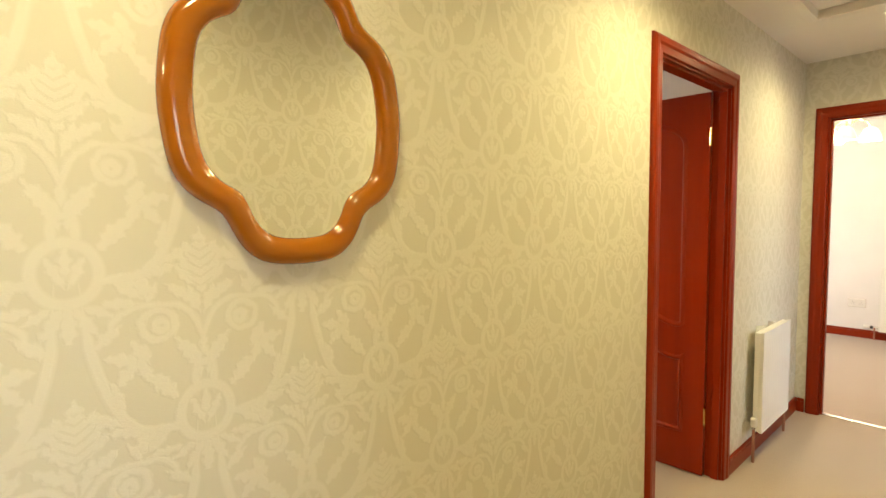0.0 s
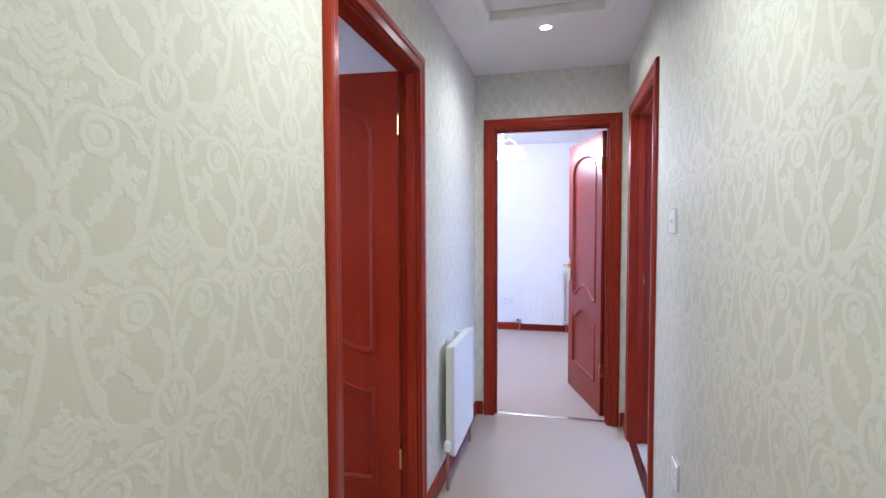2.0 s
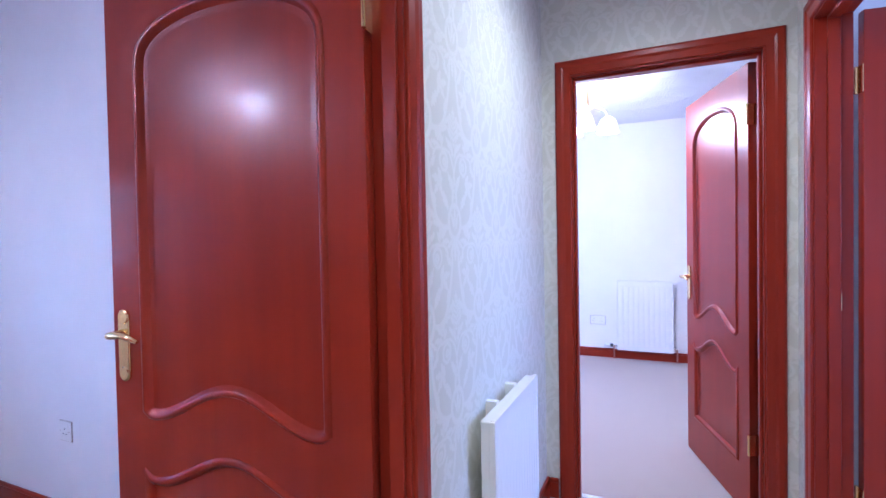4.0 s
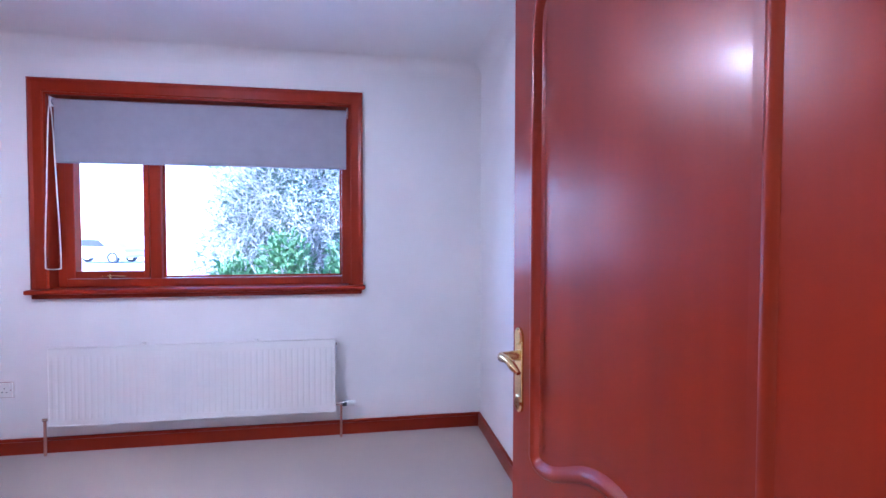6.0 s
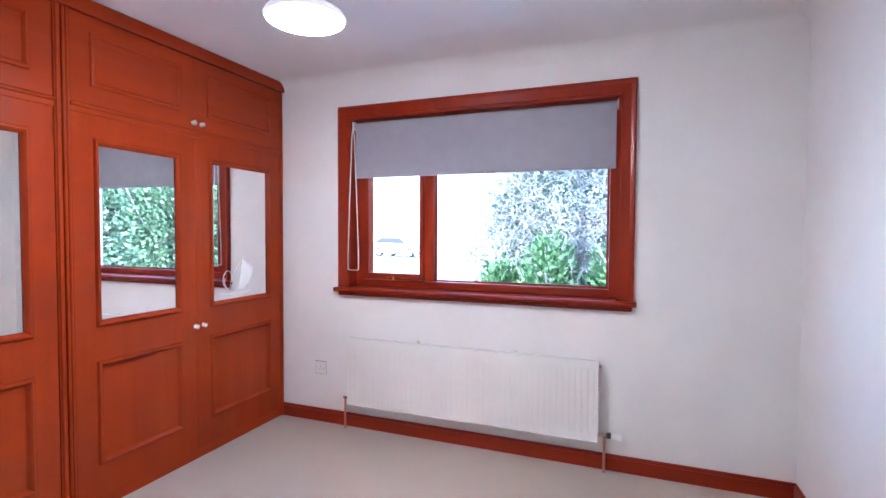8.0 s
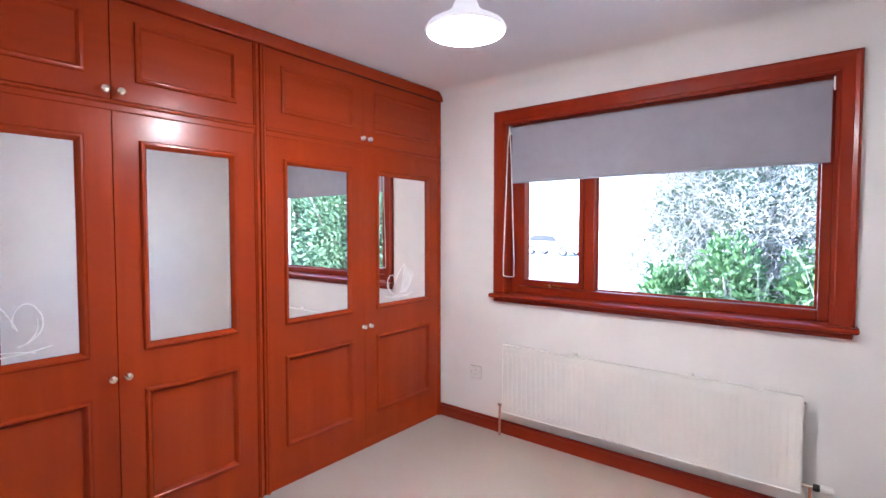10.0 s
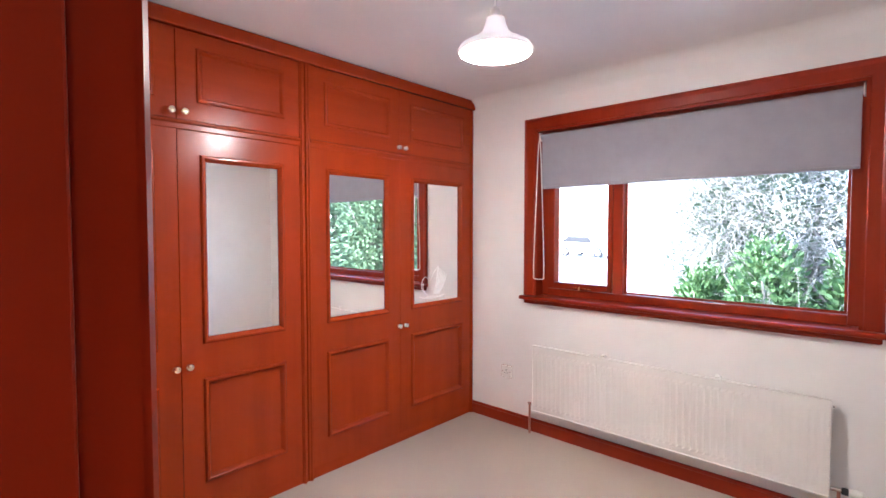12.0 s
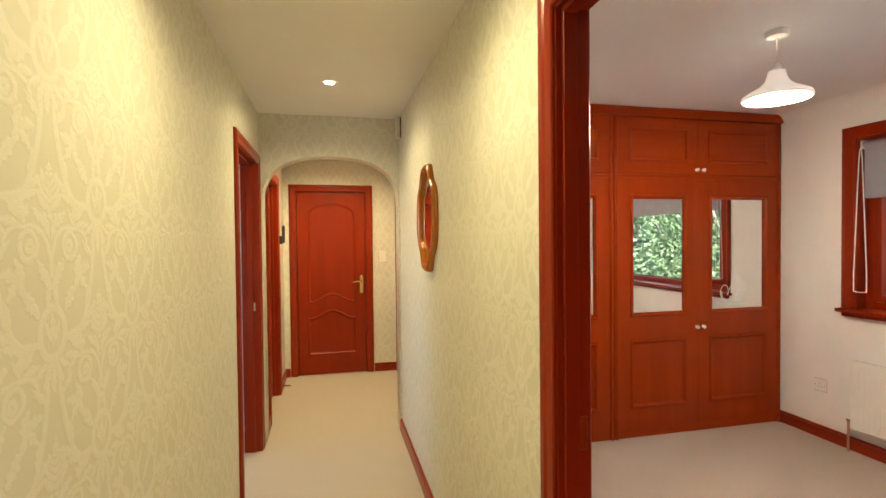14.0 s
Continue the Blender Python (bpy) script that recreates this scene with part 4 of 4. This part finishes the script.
mir = tagged(new("wall_mirror"), "mirror in a wavy orange varnished wooden frame on wallpaper", "mirror")
out, inn = wavy(0.232, 0.285), wavy(0.180, 0.236, 0.11)
b = bmesh.new()
N = len(out)
prof = [(0.0, 0.002), (0.0, 0.014), (0.10, 0.024), (0.35, 0.031), (0.65, 0.030), (0.9, 0.022), (1.0, 0.012), (1.0, 0.004)]
rings = [[b.verts.new((h, o[0] + (i[0] - o[0]) * t, o[1] + (i[1] - o[1]) * t)) for t, h in prof] for o, i in zip(out, inn)]
for j in range(N):
    p, q = rings[j], rings[(j + 1) % N]
    for k in range(len(prof) - 1):
        b.faces.new((p[k], p[k + 1], q[k + 1], q[k]))
part("frame", b, M_PINE, mir, "wavy orange varnished wooden frame", smooth=True)
plate("glass", [wavy(0.184, 0.240, 0.11)], 0.004, along_y(0.006), M_MIRROR, mir, "silvered mirror glass")


# ---- small fittings ----
def wall_plate(name, m, label, category, rockers=(), pins=False, w=0.086, h=0.086):
    root = tagged(new(name), label, category)
    root.matrix_world = m
    part("faceplate", box(-w / 2, w / 2, -0.010, 0.0, -h / 2, h / 2, 0.003), M_PLASTIC, root)
    part("surround", box(-w / 2 - 0.003, w / 2 + 0.003, -0.006, 0.0, -h / 2 - 0.003, h / 2 + 0.003, 0.002), M_CHROME, root, "thin metal surround")
    for rx in rockers:
        part("rocker", box(rx - 0.007, rx + 0.007, -0.014, -0.009, -0.011, 0.011, 0.002), M_PLASTIC, root)
    if pins:
        for k in ((-w / 4, w / 4) if w > 0.1 else (0.0,)):
            for px, pz, sw, sh in ((0, 0.010, 0.004, 0.008), (-0.011, -0.012, 0.007, 0.004), (0.011, -0.012, 0.007, 0.004)):
                part("socket_hole", box(k + px - sw / 2, k + px + sw / 2, -0.0106, -0.0098, pz - sh / 2, pz + sh / 2), M_BLACK, root)
            part("rocker", box(k + 0.018, k + 0.028, -0.013, -0.009, 0.018, 0.034, 0.001), M_PLASTIC, root)
    for sx in (-1, 1):
        part("screw", lathe([(0.003, 0), (0.003, 0.001)], Matrix.Translation((sx * w * 0.38, -0.010, 0)) @ pose(0, 0, 0, 90, 0, 0), 8), M_CHROME, root)
    return root


wall_plate("light_switch", pose(1.0, 3.165, 1.335, 0, 0, -90), "white plastic light switch on wallpaper", "light switch", (0.0,))
wall_plate("wall_socket", pose(1.0, 3.06, 0.44, 0, 0, -90), "white plastic socket low on the corridor wall", "socket", (), True)
wall_plate("wall_socket", pose(-2.9, 0.716, 0.378, 0, 0, 90), "white plastic socket on the bedroom wall", "socket", (), True)
wall_plate("wall_socket", pose(-0.10, 7.47, 0.377, 0, 0, 0), "white plastic double socket on the far wall", "socket", (), True, w=0.146)
wall_plate("wall_socket", pose(-1.9, 3.52, 0.42, 0, 0, 0), "white plastic socket on the bedroom side wall", "socket", (), True)
wall_plate("light_switch", pose(-0.05, -1.91, 1.27, 0, 0, 180), "pale plastic control plate beside the hall door", "switch plate", (-0.014, 0.014), h=0.13)
chime = tagged(new("alarm_sensor"), "cream plastic sensor box high on the corridor wall", "sensor")
part("housing", box(0.0, 0.035, -0.11, -0.05, 2.19, 2.345, 0.008), M_PLASTIC, chime)
part("back_plate", box(-0.001, 0.008, -0.048, -0.042, 2.195, 2.34), M_BLACK, chime)
# black thermostat, built as a base box with a taller box before it
ph = tagged(new("wall_thermostat"), "small black thermostat on the hall wall", "telephone")
part("thermostat_base", box(0.965, 1.0, -1.52, -1.46, 1.42, 1.50, 0.008), M_BLACK, ph)
part("thermostat_body", box(0.945, 0.972, -1.515, -1.475, 1.43, 1.60, 0.010), M_BLACK, ph)
ds = tagged(new("door_stop_spring"), "small metal spring door stop by the skirting", "door stop")
part("spring", tube([(1.0 - SK + 0.0 - 0.075 * t + 0.0, -1.42 + 0.008 * math.sin(t * 60), 0.05 + 0.008 * math.cos(t * 60)) for t in [i / 80 for i in range(81)]], 0.0018, 5), M_BRASS, ds)
part("tip", lathe([(0.009, 0), (0.009, 0.014)], Matrix.Translation((1.0 - SK - 0.075, -1.42, 0.05)) @ pose(0, 0, 0, 0, -90, 0), 12), M_PLASTIC, ds)


# ---- outside ----
M_GROUND = plain("pale_concrete", (0.55, 0.54, 0.52), 0.9, var=0.1, scale=1.2, bump=0.3, bscale=60)
M_BARK = plain("grey_bark", (0.30, 0.27, 0.23), 0.9, var=0.2, scale=20, bump=0.4, bscale=80)


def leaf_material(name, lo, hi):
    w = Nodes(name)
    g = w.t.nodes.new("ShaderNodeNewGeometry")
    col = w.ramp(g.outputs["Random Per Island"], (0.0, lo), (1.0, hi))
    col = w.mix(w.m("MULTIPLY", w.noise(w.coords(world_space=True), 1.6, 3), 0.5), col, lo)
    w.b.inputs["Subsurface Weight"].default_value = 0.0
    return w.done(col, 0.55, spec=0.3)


M_LEAF = leaf_material("conifer_foliage", (0.08, 0.14, 0.07), (0.18, 0.25, 0.13))
M_LEAF2 = leaf_material("bright_feathery_foliage", (0.07, 0.135, 0.045), (0.15, 0.25, 0.09))
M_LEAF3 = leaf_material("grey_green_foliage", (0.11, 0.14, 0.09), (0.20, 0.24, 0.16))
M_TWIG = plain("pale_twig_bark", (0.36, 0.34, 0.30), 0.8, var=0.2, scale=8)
GZ = -0.35
structure(part("ground", box(-400, -3.17, -400, 400, GZ - 0.2, GZ), M_GROUND), "pale concrete drive and yard outside", "ground")


def sprays(rng, centre, radii, count, size, droop=0.3, shell=0.40):
    """Small pointed leaf sprays filling an uneven crown."""
    verts, faces = [], []
    for _ in range(count):
        while True:
            d = rng.normal(size=3)
            d /= np.linalg.norm(d)
            lump = 0.80 + 0.30 * noise.noise(Vector(d * 2.3) + Vector(centre))
            r = (shell + (1 - shell) * rng.random()) * lump
            p = np.array(centre) + d * np.array(radii) * r
            if p[2] > GZ + 0.05:
                break
        f = d + rng.normal(size=3) * 0.6 + np.array((0, 0, 0.25 - droop * rng.random()))
        f /= np.linalg.norm(f)
        s = np.cross(f, rng.normal(size=3))
        s /= np.linalg.norm(s)
        k = size * (0.6 + 0.8 * rng.random())
        i = len(verts)
        verts += [p, p + f * k * 0.5 + s * k * 0.22, p + f * k, p + f * k * 0.5 - s * k * 0.22]
        faces.append((i, i + 1, i + 2, i + 3))
    me = bpy.data.meshes.new("crown")
    me.from_pydata([tuple(v) for v in verts], [], faces)
    return me


def shrub(name, centre, radii, count, size, material, label, seed):
    rng = np.random.default_rng(seed)
    root = tagged(new(name), label, "shrub" if radii[2] < 1.6 else "tree")
    cx, cy, cz = centre
    part("trunk", tube([(cx, cy, GZ), (cx + 0.05, cy, cz * 0.5), (cx, cy + 0.05, cz + radii[2] * 0.5)], [0.10, 0.07, 0.02], 8), M_BARK, root)
    for i in range(5):
        a = i * 1.26
        part("limb", tube([(cx, cy, cz - 0.4), (cx + 0.4 * radii[0] * math.cos(a), cy + 0.4 * radii[1] * math.sin(a), cz), (cx + 0.8 * radii[0] * math.cos(a), cy + 0.8 * radii[1] * math.sin(a), cz + 0.4 * radii[2])], [0.05, 0.03, 0.01], 6), M_BARK, root)
    mesh_object("crown", sprays(rng, centre, radii, count, size), material, root)
    return root


for i, y in enumerate((5.0, 6.8, 8.6, 10.8)):
    shrub("conifer_tree", (-8.7 - 0.25 * (i % 2), y, 1.3), (1.3, 1.35, 2.6), 12000, 0.13, M_LEAF, "dense green conifer in the garden hedge", 10 + i)
for i, y in enumerate((4.4, 5.9, 7.6, 9.8)):
    shrub("conifer_tree", (-10.4, y, 1.5), (1.2, 1.5, 2.9), 6000, 0.16, M_LEAF, "dense green conifer behind the garden hedge", 40 + i)
for i, (x, y, z, ry, rz) in enumerate(((-7.85, 0.75, 0.10, 0.55, 0.95), (-7.55, 1.60, 0.35, 0.65, 1.15), (-7.65, 2.55, 0.30, 0.65, 1.05), (-7.6, 3.5, 0.45, 0.75, 1.15))):
    shrub("laurel_shrub", (x, y, z), (0.65, ry, rz), 4500, 0.10, M_LEAF2, "low bright green feathery shrub before the twiggy bush", 31 + i)


def twiggy_bush(centre, radii, seed):
    """A big round bush: thin grey-green leaves inside a shell of fine pale twigs."""
    rng = np.random.default_rng(seed)
    root = tagged(new("twiggy_bush"), "large round bush of fine pale bare twigs", "bush")
    c, R = np.array(centre), np.array(radii)
    part("trunk", tube([(centre[0], centre[1], GZ), (centre[0] + 0.06, centre[1], 0.6), (centre[0], centre[1] + 0.05, 1.8)], [0.12, 0.09, 0.03], 8), M_BARK, root)
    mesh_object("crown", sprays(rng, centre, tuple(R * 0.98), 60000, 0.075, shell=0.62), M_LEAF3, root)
    verts, faces = [], []
    for _ in range(6500):
        d = rng.normal(size=3)
        d[0] = abs(d[0])
        d /= np.linalg.norm(d)
        lump = 0.80 + 0.30 * noise.noise(Vector(d * 2.3) + Vector(centre))
        p = c + d * R * lump * (0.86 + 0.16 * rng.random())
        if p[2] < GZ + 0.1:
            continue
        f = d * 0.5 + rng.normal(size=3) * 0.7
        r = 0.0035 + 0.004 * rng.random()
        for k in range(4):
            f = f + rng.normal(size=3) * 0.25
            f /= np.linalg.norm(f)
            q = p + f * (0.06 + 0.08 * rng.random())
            u = np.cross(f, (0.31, 0.42, 0.85))
            u /= np.linalg.norm(u)
            v = np.cross(f, u)
            i = len(verts)
            for e, rr in ((p, r), (q, r * 0.8)):
                verts += [tuple(e + u * rr), tuple(e - u * rr * 0.5 + v * rr * 0.87), tuple(e - u * rr * 0.5 - v * rr * 0.87)]
            faces += [(i, i + 1, i + 4, i + 3), (i + 1, i + 2, i + 5, i + 4), (i + 2, i, i + 3, i + 5)]
            p, r = q, r * 0.8
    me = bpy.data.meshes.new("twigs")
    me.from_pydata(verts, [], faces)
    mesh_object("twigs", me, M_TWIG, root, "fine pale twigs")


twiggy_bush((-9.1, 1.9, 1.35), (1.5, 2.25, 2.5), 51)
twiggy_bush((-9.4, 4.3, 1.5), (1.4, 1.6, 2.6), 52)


def bare_bush(cx, cy, seed):
    rng = np.random.default_rng(seed)
    root = tagged(new("bare_shrub"), "leafless pale-twigged shrub before the hedge", "shrub")
    bm = bmesh.new()
    verts, faces = [], []

    def rod(p, q, r0, r1):
        d = (q - p).normalized()
        u = d.orthogonal().normalized()
        v = d.cross(u)
        i = len(verts)
        for c, r in ((p, r0), (q, r1)):
            for k in range(3):
                a = 2.094 * k
                verts.append(tuple(c + r * (math.cos(a) * u + math.sin(a) * v)))
        for k in range(3):
            j = (k + 1) % 3
            faces.append((i + k, i + j, i + 3 + j, i + 3 + k))

    def grow(p, d, length, r, depth):
        n = 3
        for _ in range(n):
            d2 = (d + Vector(rng.normal(size=3) * 0.22) + Vector((0, 0, 0.03))).normalized()
            q = p + d2 * length / n
            rod(p, q, r, r * 0.8)
            p, d, r = q, d2, r * 0.8
            if depth > 0:
                for _ in range(2):
                    s = (d + Vector(rng.normal(size=3) * 0.75)).normalized()
                    grow(p, s, length * 0.55, r * 0.6, depth - 1)

    for _ in range(9):
        grow(Vector((cx + rng.normal() * 0.2, cy + rng.normal() * 0.25, GZ)), Vector((rng.normal() * 0.35, rng.normal() * 0.45, 1)).normalized(), 1.9, 0.008, 3)
    bm.free()
    me = bpy.data.meshes.new("twigs")
    me.from_pydata(verts, [], faces)
    mesh_object("twigs", me, M_TWIG, root)


bare_bush(-7.3, 2.3, 6)


def car(x, y, turn, paint, label):
    root = tagged(new("parked_car"), label, "car")
    root.matrix_world = pose(x, y, GZ, 0, 0, turn)
    side = [(-2.0, 0.30), (2.0, 0.30), (2.05, 0.62), (1.85, 0.80), (1.05, 0.90), (0.55, 1.36), (-1.05, 1.40), (-1.75, 0.98), (-2.05, 0.88)]
    mu = Matrix(((1, 0, 0, 0), (0, 0, -1, 0), (0, 1, 0, 0), (0, 0, 0, 1)))
    plate("body", [side], 1.7, mu, paint, root, bevel=0.06)
    g = [(0.95, 0.92), (0.52, 1.30), (-1.0, 1.33), (-1.55, 0.97)]
    plate("side_window", [g], 1.712, mu, M_BLACK, root, "dark glass")
    for wx in (-1.25, 1.3):
        for wy in (-0.76, 0.76):
            wh = part("wheel", lathe([(0.20, -0.10), (0.31, -0.10), (0.32, 0.0), (0.31, 0.10), (0.20, 0.10)], Matrix.Translation((wx, wy, 0.32)) @ pose(0, 0, 0, 90, 0, 0), 20), M_BLACK, root)
            part("rim", lathe([(0.19, -0.105), (0.05, -0.09), (0.05, 0.09), (0.19, 0.105)], Matrix.Translation((wx, wy, 0.32)) @ pose(0, 0, 0, 90, 0, 0), 16), M_CHROME, wh)
    for wy in (-0.6, 0.6):
        part("headlight", box(1.93, 2.07, wy - 0.15, wy + 0.15, 0.62, 0.74, 0.03), M_GLASS, root)


car(-30.0, -11.9, 80, plain("silver_paint", (0.55, 0.57, 0.58), 0.3, 0.3), "silver parked car across the yard")
